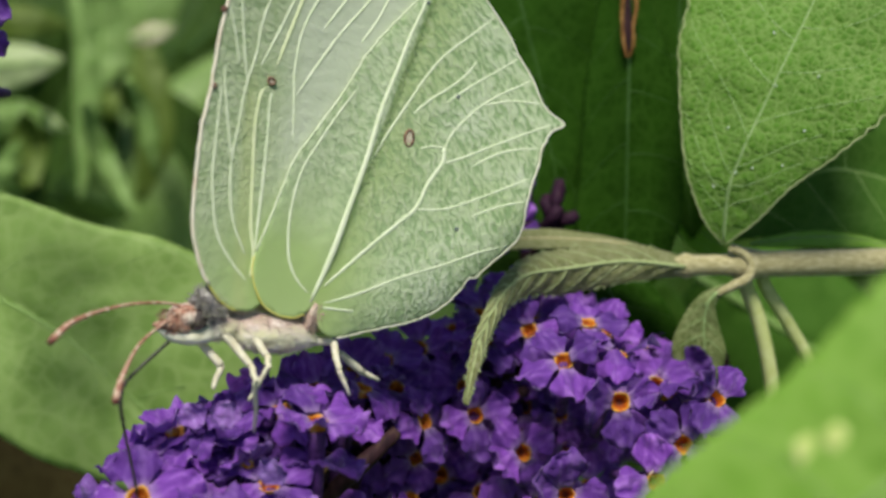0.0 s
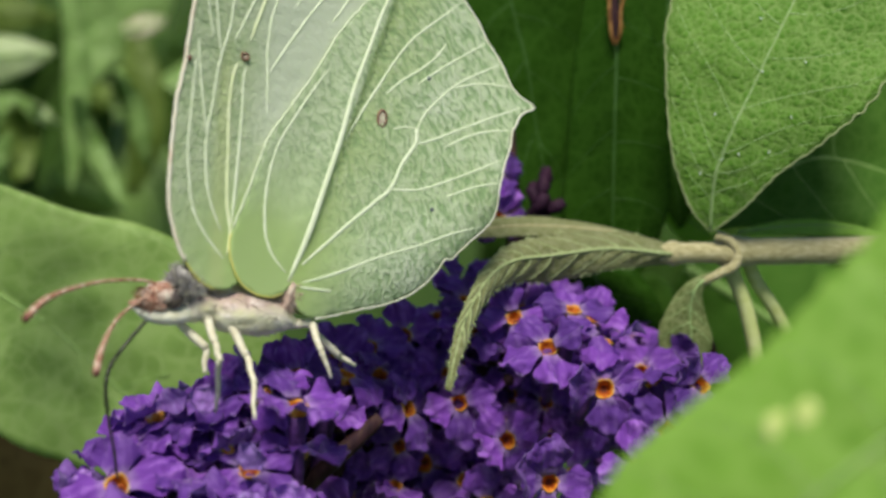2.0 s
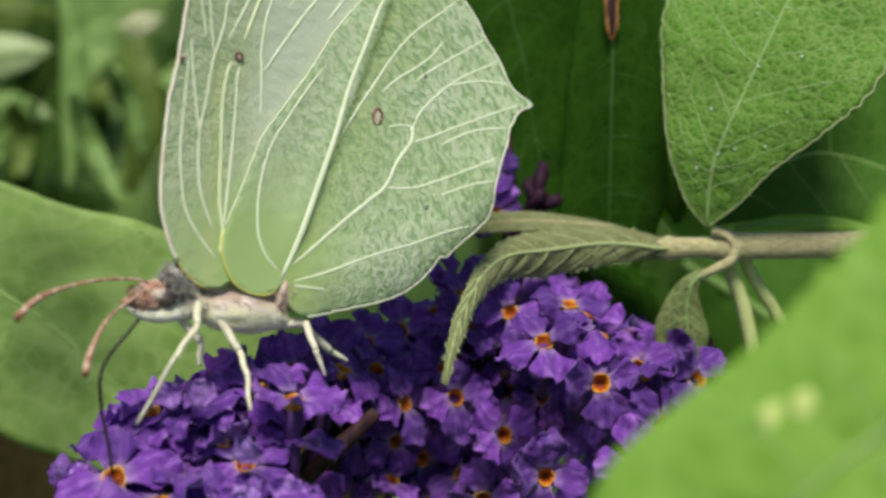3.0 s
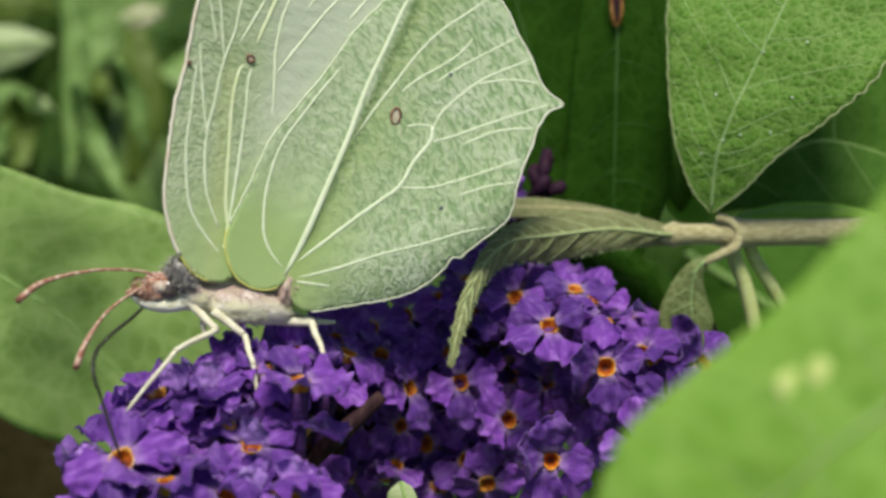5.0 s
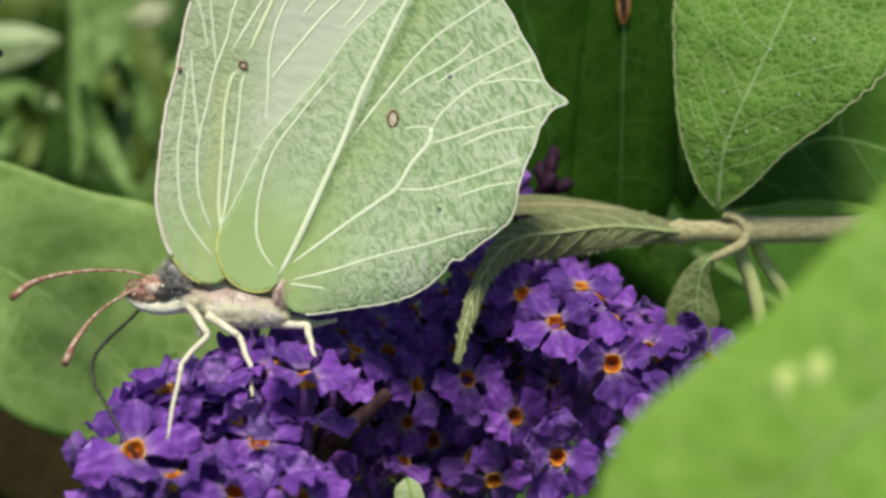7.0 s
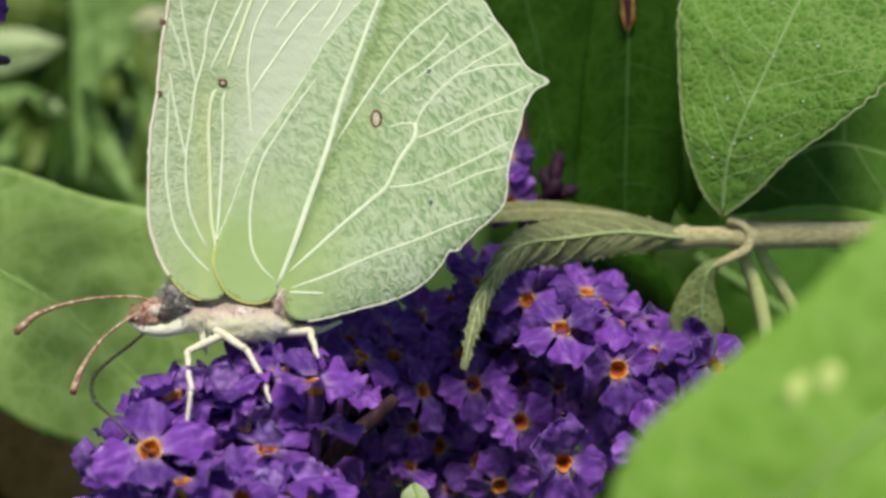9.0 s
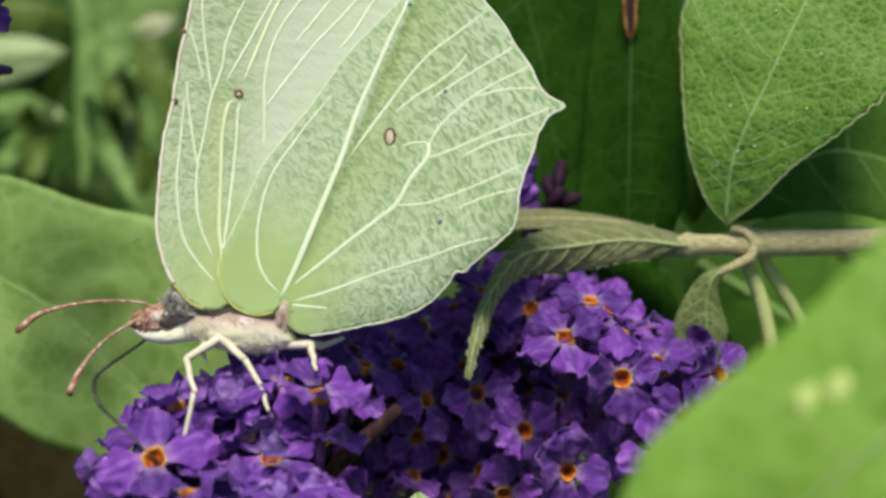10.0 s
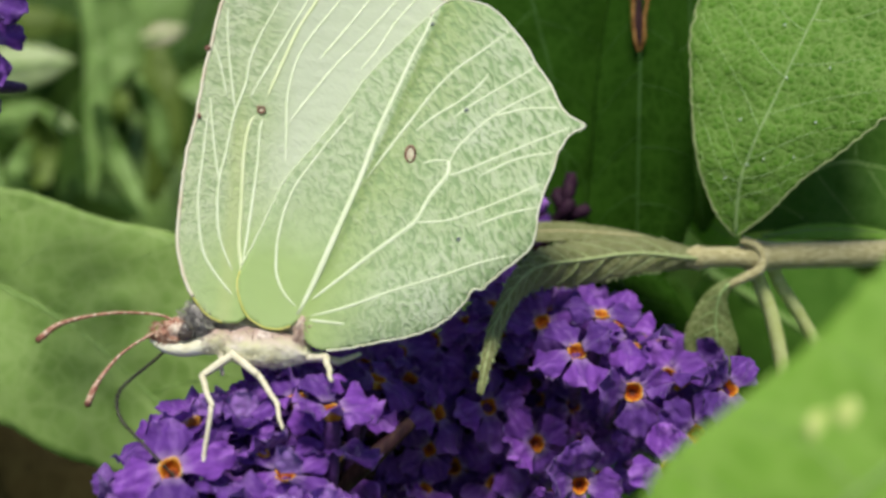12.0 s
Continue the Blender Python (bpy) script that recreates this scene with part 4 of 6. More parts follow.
    between = [
        ((-22.8, 101.5, -15.5), (-0.2, -0.45, 0.85), 25, 0.95),
        ((-24.9, 101.5, -15.7), (-0.3, -0.3, 0.9), 70, 0.9),
        ((-19.0, 103.0, -14.1), (0.1, -0.5, 0.8), 5, 0.85),
        ((9.6, 124.0, -24.0), (0.1, -0.8, 0.3), 20, 0.95),
        ((4.6, 124.0, -25.2), (-0.1, -0.8, 0.3), 55, 0.95),
        ((14.0, 122.0, -22.0), (0.2, -0.8, 0.2), 5, 0.95),
        ((8.6, 125.0, -20.2), (0.0, -0.8, 0.4), 70, 0.95),
        ((-3.4, 124.0, -25.6), (0.0, -0.8, 0.4), 33, 0.95),
        ((-15.5, 106.0, -10.7), (0.1, -0.85, 0.5), 30, 0.85),
        ((-18.8, 105.0, -11.5), (-0.1, -0.85, 0.5), 65, 0.85),
        ((-11.8, 107.0, -10.4), (0.15, -0.8, 0.55), 10, 0.85),
    ]
    seen = front + tip + crown + fringe + shaded + hollow
    for place, facing, spin, size in seen:
        add_floret(spike, Vector(place) - o, facing, spin, size, rnd)
    # the floret that is being probed, which nods with the butterfly
    nodding = add_floret(spike, Vector(FLORET_ROWS[0][1]) - o, FLORET_FACING, FLORET_SPIN, 1.08, rnd, 0.5)
    own = random.Random(4)
    for place, facing, spin, size in between:
        add_floret(spike, Vector(place) - o, facing, spin, size, own)
    # folded petals that show their pale backs
    for x, y, z, lean, turn_by, size in ((-17.8, 96.0, -12.7, 8, 0, 0.72), (-15.2, 95.5, -16.6, 50, 10, 0.75), (-26.2, 95.5, -20.4, -20, -10, 0.9),
                                         (-11.5, 95.5, -20.6, 20, -12, 0.85), (-13.6, 95.0, -21.2, -15, 8, 0.8), (-20.2, 100.0, -13.2, -30, 0, 0.7)):
        q = new("petal", own.choice(PETALS))
        q.parent = spike
        stand = Matrix(((0, 1, 0, 0), (0, 0, 1, 0), (1, 0, 0, 0), (0, 0, 0, 1)))
        q.matrix_basis = Matrix.Translation((Vector((x, y, z)) - o) * MM) @ pose(0, 0, 0, turn_by, lean, 0) @ stand @ Matrix.Scale(size, 4)
        q["label"] = "folded petal showing its pale lavender back"
    # the rest of the spike, set back between those
    taken = [Vector(s[0]) for s in seen]
    made = 0
    for _ in range(9000):
        if made >= 130:
            break
        u = rnd.random()
        c = axis[int(u * 39)]
        a = rnd.uniform(-2.6, 2.6)
        radius = rnd.uniform(3.0, 9.0)
        out = Vector((rnd.uniform(-0.25, 0.25), -math.cos(a), math.sin(a)))
        p = c + out * radius
        if any((p - t).length < (4.2 if p.y < 118 else 3.0) for t in taken):
            continue
        if -11 < p.x < 6 and p.y < 116:
            continue
        if 4 < p.x < 10.5 and -17 < p.z < -9 and p.y < 122:
            continue
        if p.y < 103 + (p.x + 30) * 0.24 or p.x > 25 or p.x < -24:
            continue
        roof = -12 + (p.x + 25) * 0.1 if p.x < -9 else (-10.4 + (p.x + 9) * 0.62 if p.x < 1 else -4.2 - 0.02 * p.x)
        if p.z > min(roof, -6.5 - (p.x - 18) * 0.7):
            continue
        taken.append(p)
        made += 1
        add_floret(spike, p - o, out + Vector((0, 0, 0.3)), rnd.uniform(0, 90), rnd.uniform(0.8, 0.95), rnd)
    # crowded flower tubes round the stalk, coloured near black for the shade between florets
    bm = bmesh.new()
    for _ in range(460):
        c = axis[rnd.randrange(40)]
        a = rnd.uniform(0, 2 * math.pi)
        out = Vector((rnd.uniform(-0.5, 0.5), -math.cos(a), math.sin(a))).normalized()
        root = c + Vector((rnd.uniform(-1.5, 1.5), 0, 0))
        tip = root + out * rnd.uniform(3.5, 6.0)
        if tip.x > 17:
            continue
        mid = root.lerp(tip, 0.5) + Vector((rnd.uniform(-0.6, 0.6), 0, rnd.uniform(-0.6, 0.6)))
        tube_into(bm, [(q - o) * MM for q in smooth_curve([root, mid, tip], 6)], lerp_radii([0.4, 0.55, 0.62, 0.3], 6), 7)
    core = part("flower_tube_mass", bm, MATS["tube_shade"], spike, "crowded maroon flower tubes, coloured dark for the shaded gaps")
    core["kind"] = "stuff"
    # withered tubes and buds between the florets, their brown darkened for shade
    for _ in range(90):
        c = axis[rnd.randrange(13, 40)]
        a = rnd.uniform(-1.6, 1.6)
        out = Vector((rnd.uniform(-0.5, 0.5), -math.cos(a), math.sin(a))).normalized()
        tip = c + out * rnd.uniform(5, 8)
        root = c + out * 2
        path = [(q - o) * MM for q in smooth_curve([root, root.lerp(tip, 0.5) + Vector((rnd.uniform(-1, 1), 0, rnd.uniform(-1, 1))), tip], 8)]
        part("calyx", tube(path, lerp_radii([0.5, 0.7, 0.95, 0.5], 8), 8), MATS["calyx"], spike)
    for pts in (([(-12, 109, -21.5), (-10.9, 108, -20.1), (-7.6, 108, -17.1), (-4.6, 109, -14.4)]), ([(-13, 108, -21.5), (-11.7, 107, -18.6), (-10.6, 107, -15.9)])):
        part("calyx", tube([(Vector(q) - o) * MM for q in smooth_curve(pts, 10)], lerp_radii([0.5, 0.8, 0.8, 0.6], 10), 10), MATS["calyx"], spike, "withered brown flower tube")
    scrap = LeafShape(base, [(-3.0, 112, -22.6), (-2.6, 111.5, -24), (-2.4, 111.5, -26), (-2.0, 112, -30)],
                      [(-3.3, 112, -22.7), (-4.2, 112, -23.8), (-3.8, 112, -26), (-2.2, 112, -30)],
                      [(-2.7, 112, -22.6), (-1.7, 111.5, -23.4), (-1.2, 111.5, -26), (-1.8, 112, -30)], cup=0.5, crimp=0.15, seed=41.0)
    leaf_part("leaf", spike, scrap, "leaf_far_b", "vein_soft", 0, 0.2, 0.1, "small pale green leaf between the florets")
    return spike, nodding


SPIKE, NODDING = build_spike()


def build_neighbour_spikes():
    rnd = random.Random(5)
    for base, spots, label in (
        ((-45.0, 112.0, 22.0), [((-41.8, 106, 19.6), (0.3, -0.9, 0.2), 20, 0.95), ((-42.0, 106.5, 23.5), (0.6, -0.7, 0.3), 50, 0.95), ((-46.2, 107, 21), (0, -1, 0.1), 0, 1.0), ((-44.2, 107, 27), (0.2, -0.9, 0.4), 30, 1.0), ((-44, 108, 16), (-0.2, -0.9, -0.1), 10, 0.95)], "violet buddleia florets of a neighbouring spike"),
        ((9.0, 134.0, 2.0), [((6.6, 131, 9.0), (0.1, -0.9, 0.2), 20, 0.8), ((6.9, 130.5, 4.0), (0.2, -0.9, 0.3), 50, 0.8)], "violet and withered dark florets in shade behind the wing"),
    ):
        th = thing("flower_spike", at(*base), label, "flower")
        o = Vector(base)
        bm = tube([Vector((0, 0, -10 * MM)), Vector((0, 1 * MM, 0)), Vector((-1 * MM, 2 * MM, 12 * MM))], 1.0 * MM, 8)
        part("axis", bm, MATS["calyx"], th, "brownish flower stalk")
        if len(spots) == 2:
            for k in range(9):
                a = rnd.uniform(-0.5, 1.0)
                root = Vector((rnd.uniform(0, 2.6), rnd.uniform(-3, -1), rnd.uniform(0.5, 4.5)))
                tip = root + Vector((math.sin(a) * 3.2, rnd.uniform(-1, 1), math.cos(a) * rnd.uniform(2.0, 4.5)))
                part("calyx", tube([root * MM, (root.lerp(tip, 0.6) + Vector((0.3, 0, 0))) * MM, tip * MM], lerp_radii([0.4, 0.8, 0.5], 3), 8), MATS["tube_shade"], th, "withered dark flower tube")
        for place, facing, spin, size in spots:
            add_floret(th, Vector(place) - o, facing, spin, size, rnd)


build_neighbour_spikes()


# ---------------------------------------------------------------- garden behind
def strap(name, base, pts, width, mat, seed, label, group):
    """One long blurred leaf of the garden behind; pts are its midrib in mm."""
    mid = [Vector(p) for p in pts]
    n = len(mid)
    left, right = [], []
    for k, p in enumerate(mid):
        u = k / (n - 1)
        w = width * 0.5 * (math.sin(math.pi * (0.06 + 0.93 * u)) ** 0.7)
        d = (mid[min(k + 1, n - 1)] - mid[max(k - 1, 0)]).normalized()
        s = d.cross(Vector((0, 1, 0))).normalized()
        left.append(p - s * w + Vector((0, 0.25 * w, 0)))
        right.append(p + s * w + Vector((0, 0.35 * w, 0)))
    th = thing(name, at(*base), label, "leaf", group)
    sh = LeafShape(base, mid, left, right, cup=0.5, crimp=0.8, seed=seed)
    blade = part("blade", sh.blade(24, 10, 0.4), MATS[mat], th)
    part("midrib", sh.vein(0, 0.97, 0, 0, 0.7, 0.25, 16), MATS[{"leaf_far_c": "vein_dark", "leaf_corner_shade": "leaf_corner_shade", "leaf_far_d": "leaf_far_d"}.get(mat, "vein_soft")], th)
    return th


def build_garden():
    rnd = random.Random(21)
    green, pale, deep, dry, olive, corner_shade = "leaf_far_a", "leaf_far_b", "leaf_far_c", "leaf_dry", "leaf_far_d", "leaf_corner_shade"
    group = "garden leaves behind"
    # x, z at the top, x, z at the foot, depth, width, material
    upper = [
        (-103.5, 40.0, -83.2, 43.3, 264, 10.4, pale),
        (-66.1, 45.9, -58.0, 49.5, 258, 5.0, dry),
        (-76.3, 59.5, -73.8, 12.1, 246, 5.9, green),
        (-69.8, 30.8, -60.4, 7.4, 240, 4.7, green),
        (-64.1, 36.7, -59.9, 16.9, 250, 4.4, green),
        (-88.1, 15.3, -88.8, 31.1, 262, 9.5, olive),
        (-72.2, 13.4, -72.5, 56.4, 285, 9.9, olive),
        (-83.8, 39.9, -83.3, 67.3, 295, 12.3, green),
        (-108.4, 31.3, -90.5, 32.9, 280, 8.6, green),
        # small pale leaf added in place of a soft highlight
        (-83.6, 30.7, -79.6, 26.4, 255, 2.8, pale),
        (-91.5, 13.3, -89.7, 25.3, 258, 4.8, green),
    ]
    lower = [
        # deep rows draw the background's dark hollows as dark-coloured leaves
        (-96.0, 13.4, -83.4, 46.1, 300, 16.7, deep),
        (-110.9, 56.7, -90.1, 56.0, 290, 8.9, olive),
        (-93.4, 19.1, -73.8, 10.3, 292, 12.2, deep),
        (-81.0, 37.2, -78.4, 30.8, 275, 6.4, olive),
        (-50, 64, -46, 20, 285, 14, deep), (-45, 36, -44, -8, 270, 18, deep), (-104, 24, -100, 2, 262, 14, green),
        # two dark brown leaves added to fill the shaded lower corner
        (-80, -24, -40, -48, 205, 34, corner_shade), (-90, -34, -50, -60, 215, 34, corner_shade),
    ]
    labels = {green: "mid-green strap leaf in the garden behind", pale: "pale green leaf in the garden behind", deep: "deep green leaf behind, shade put into its colour", olive: "olive green leaf in the garden behind", corner_shade: "dark brown leaf added to stand for the shaded corner", dry: "straw-coloured dry leaf in the garden behind"}
    for k, (x0, z0, x1, z1, d, w, mat) in enumerate(upper + lower):
        bend = rnd.uniform(-4, 4)
        pts = [(x0, d + rnd.uniform(-6, 6), z0), (x0 * 0.67 + x1 * 0.33 + bend, d, z0 * 0.67 + z1 * 0.33), (x0 * 0.33 + x1 * 0.67 + bend * 0.7, d, z0 * 0.33 + z1 * 0.67), (x1, d + rnd.uniform(-6, 6), z1)]
        strap("garden_leaf", pts[-1], pts, w, mat, 50.0 + k, labels[mat], group)
    # looser leaves all round and further off
    for k in range(70):
        d = rnd.uniform(300, 460)
        x = rnd.uniform(-0.62, 0.62) * d * 0.75
        z = rnd.uniform(-0.45, 0.40) * d * 0.75
        ang = rnd.uniform(-0.7, 0.7) + (math.pi if rnd.random() < 0.5 else 0)
        ln = rnd.uniform(45, 80)
        dx, dz = math.sin(ang) * ln, math.cos(ang) * ln
        pts = [(x - dx * 0.5, d + rnd.uniform(-15, 15), z - dz * 0.5), (x - dx * 0.1, d - 5, z - dz * 0.15), (x + dx * 0.2, d - 5, z + dz * 0.2), (x + dx * 0.5, d + rnd.uniform(-15, 15), z + dz * 0.5)]
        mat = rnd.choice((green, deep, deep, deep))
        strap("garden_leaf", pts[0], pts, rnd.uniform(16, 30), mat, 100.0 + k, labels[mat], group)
    # bright leaf low behind the node
    for k, pts in enumerate(([(36, 175, -2), (46, 176, -8), (58, 178, -16), (72, 180, -28)], [(30, 182, -4), (34, 184, -14), (40, 186, -26), (44, 186, -40)])):
        strap("garden_leaf", pts[0], pts, 24 if k == 0 else 18, "leaf_mid", 80.0 + k, "bright green leaf behind the branch", group)


build_garden()


# ---------------------------------------------------------------- butterfly
BASE_ROWS = [
    (0, -10.46, 103.26, -1.63, 6.62, 3.75, 27.27),
    (0.5, -10.59, 103.53, -1.63, 6.71, 3.51, 27.62),
    (1, -10.65, 102.81, -1.45, 5.11, 3.55, 28.52),
    (1.5, -10.73, 102.27, -1.24, 3.72, 4.32, 28.67),
    (2, -10.69, 101.75, -1.27, 2.87, 4.11, 31.09),
    (2.5, -10.87, 102.08, -1.34, 3.60, 3.98, 31.91),
    (3, -10.99, 102.55, -1.61, 4.11, 3.87, 29.41),
    (5, -11.19, 106.00, -2.76, 8.56, 4.81, 16.94),
    (5.5, -11.30, 106.18, -3.00, 7.42, 3.80, 12.21),
    (6, -11.53, 105.74, -3.14, 4.34, 3.25, 7.28),
    (6.5, -11.84, 105.64, -3.29, 4.13, 4.15, 5.99),
    (7, -12.01, 105.36, -3.39, 3.19, 4.76, 5.95),
    (9, -12.65, 104.82, -3.49, -0.07, -1.29, 1.93),
    (9.5, -12.69, 104.55, -3.77, -0.98, -0.08, 0.41),
    (10, -12.47, 104.09, -3.86, -2.60, 1.66, -0.40),
    (10.5, -12.08, 103.43, -3.90, -3.77, 2.01, -1.39),
    (11, -11.95, 103.24, -3.72, -3.70, 2.45, -1.32),
    (11.5, -11.88, 103.29, -3.70, -4.29, 2.83, -1.20),
    (12, -12.02, 103.56, -3.79, -4.56, 2.67, -2.21),
]
HIND = [(-1.4, -1.1), (-2.8, -2.0), (-4.5, -2.0), (-6.0, -1.2), (-6.8, 0.1), (-7.2, 1.7), (-6.9, 3.2), (-5.7, 6.2), (-4.1, 10.5), (-2.1, 13.4),
        (0.3, 16.9), (2.6, 20.7), (4.9, 23.5), (7.8, 26.6), (9.7, 28.3), (12.3, 28.1), (13.9, 27.2), (15.2, 25.8), (16.6, 24.0), (17.5, 22.3),
        (18.8, 20.4), (19.7, 18.4), (20.6, 17.4), (21.8, 16.6), (20.6, 15.8), (20.0, 14.9), (19.5, 13.8), (19.2, 12.5), (18.6, 11.0), (18.4, 10.1),
        (18.1, 9.2), (18.0, 8.0), (17.9, 6.9), (17.5, 5.7), (16.6, 4.8), (14.4, 2.9), (13.6, 2.1), (12.9, 2.0), (12.3, 1.1),
        (11.4, 0.0), (10.2, -1.0), (8.7, -1.8), (6.4, -2.5), (3.9, -3.1), (1.6, -3.6), (0.0, -3.6), (-1.1, -2.8)]
FORE = [(-7.1, -1.7), (-9.3, -1.3), (-11.0, 0.6), (-12.0, 2.9), (-12.5, 5.3), (-12.5, 8.7), (-12.3, 12.7), (-11.8, 15.7), (-11.4, 19.8), (-11.0, 22.3),
        (-10.3, 26.5), (-9.2, 29.7), (-6.5, 32.6), (-2.6, 32.1), (4.5, 29.6), (9.2, 28.3), (10.6, 26.6), (8.5, 22.4), (5.3, 17.5), (0.8, 10.6),
        (-2.5, 2.9), (-4.9, 0.1)]
HIND_STOUT = [[(-1.9, -0.8), (-0.5, 2.5), (1.1, 7.0), (2.7, 11.6), (3.9, 15.8), (5.2, 19.2), (6.5, 22.7), (7.6, 25.2), (8.2, 27.2)],
              [(-1.1, 0.3), (1.4, 2.4), (3.7, 4.4), (6.0, 6.3), (7.6, 7.7), (8.7, 9.9), (10.1, 11.9), (10.2, 13.2)]]
HIND_FINE = [[(7.5, 7.6), (9.3, 7.7), (10.8, 8.0), (13.1, 8.9), (16.0, 10.2), (18.3, 11.3)],
             [(10.2, 13.2), (9.0, 13.2), (7.9, 12.9)],
             [(10.2, 13.0), (11.1, 14.7), (13.3, 16.9), (15.2, 18.3), (17.4, 19.5), (18.7, 20.2)],
             [(14.0, 17.4), (16.7, 18.1), (19.5, 18.2)],
             [(10.1, 11.8), (12.0, 12.5), (13.9, 13.4), (16.3, 14.5), (18.5, 15.5), (20.6, 16.4)],
             [(12.8, 11.8), (15.4, 13.2), (17.3, 13.8), (19.2, 14.1)]]
HIND_OUTER = [[(3.0, 11.2), (5.0, 14.3), (6.8, 17.0), (8.4, 19.4), (10.3, 21.6), (13.0, 23.8), (15.1, 25.6)],
              [(7.0, 15.7), (8.8, 17.3), (10.7, 18.6), (12.4, 20.1), (13.7, 21.9)],
              [(10.3, 17.1), (11.7, 18.2), (13.7, 19.6), (15.4, 20.7), (17.5, 22.1)],
              [(-0.9, -0.9), (2.1, 0.0), (6.3, 1.7), (10.1, 3.0), (13.4, 4.3), (16.6, 5.2)],
              [(12.7, 7.4), (15.6, 8.6), (18.0, 9.2)],
              [(-1.9, -0.3), (-3.2, 1.0), (-3.9, 2.4), (-4.1, 3.8), (-4.1, 5.8), (-3.7, 8.3), (-3.0, 10.4), (-1.9, 12.2), (-0.5, 14.4), (1.2, 16.8), (2.8, 18.9)],
              [(-0.9, -1.2), (0.6, -1.3), (2.2, -1.4)]]
FORE_YELLOW = [[(-7.3, 0.8), (-7.0, 2.7), (-7.4, 5.2), (-7.5, 9.1), (-7.6, 13.1), (-7.3, 15.7), (-6.7, 16.8)],
               [(-6.1, 18.0), (-4.9, 21.5), (-3.7, 24.8), (-2.3, 27.5), (-0.6, 31.0)]]
FORE_FINE = [[(-7.3, 0.4), (-8.9, 2.1), (-10.2, 4.0), (-10.8, 6.4), (-11.1, 9.4), (-11.0, 11.9), (-10.9, 14.9), (-10.8, 17.6)],
             [(-7.5, 2.2), (-8.9, 5.1), (-9.4, 7.5), (-9.5, 10.5), (-9.1, 13.0), (-8.7, 16.3), (-7.9, 19.2), (-7.7, 21.3), (-6.9, 23.9), (-5.5, 27.2), (-4.4, 30.5)],
             [(-9.5, 10.5), (-10.0, 12.9), (-10.5, 15.9), (-10.8, 18.2)],
             [(-8.6, 16.6), (-9.2, 20.1), (-9.7, 23.6), (-9.8, 26.6)],
             [(-9.4, 18.0), (-10.1, 20.7), (-10.9, 22.9)],
             [(-7.6, 17.8), (-5.9, 21.4), (-4.4, 24.7), (-3.1, 27.4), (-2.0, 30.5)]]
FORE_FRONT = [[(-7.0, 2.6), (-6.7, 6.7), (-6.5, 10.2), (-6.4, 12.7), (-6.4, 15.2), (-6.2, 16.6)],
              [(-4.0, 11.6), (-4.2, 16.2), (-4.3, 18.0), (-3.9, 21.1), (-2.8, 23.8), (-0.4, 27.5), (1.0, 30.0)],
              [(-4.2, 15.8), (-2.5, 18.4), (-0.1, 21.9), (2.3, 24.8), (4.6, 27.9), (5.4, 29.0)],
              [(-1.9, 21.8), (0.3, 24.9), (2.3, 27.9), (3.4, 29.5)],
              [(1.8, 21.2), (3.3, 23.3), (4.7, 25.9), (6.4, 28.2), (6.9, 28.8)]]


def wing_height(x, z, lift):
    """Relief of a wing in mm; towards the viewer is negative."""
    r, th = math.hypot(x + 3, z + 1), math.atan2(z + 1, x + 3)
    wr = noise.noise(Vector((r * 1.25, th * 7.0, 4.0))) + 0.6 * noise.noise(Vector((r * 2.4, th * 17.0, 8.0)))
    ripple = 0.045 * wr * min(1, r / 6)
    # a soft crease along the stout vein
    d = (x + 1.7) * 0.937 - (z + 0.7) * 0.349
    crease = -0.38 * math.exp(-(d / 1.6) ** 2) if d < 0 else -0.38 * math.exp(-(d / 0.5) ** 2)
    lean = -1.3705 -0.0027 * x +0.2019 * z -0.0082 * x * x +0.0071 * x * z -0.0022 * z * z
    # the rear edge rolls under towards the body
    e = max(0.0, 4.5 - (z + 3.6 - 0.03 * x * max(0.0, x)))
    roll = 0.055 * e * e * min(1.0, max(0.0, (x + 1.0) / 4.0))
    return lift + ripple + lean + roll + (crease if lift < 0.1 else 0.0) * min(1, max(0, z / 4))


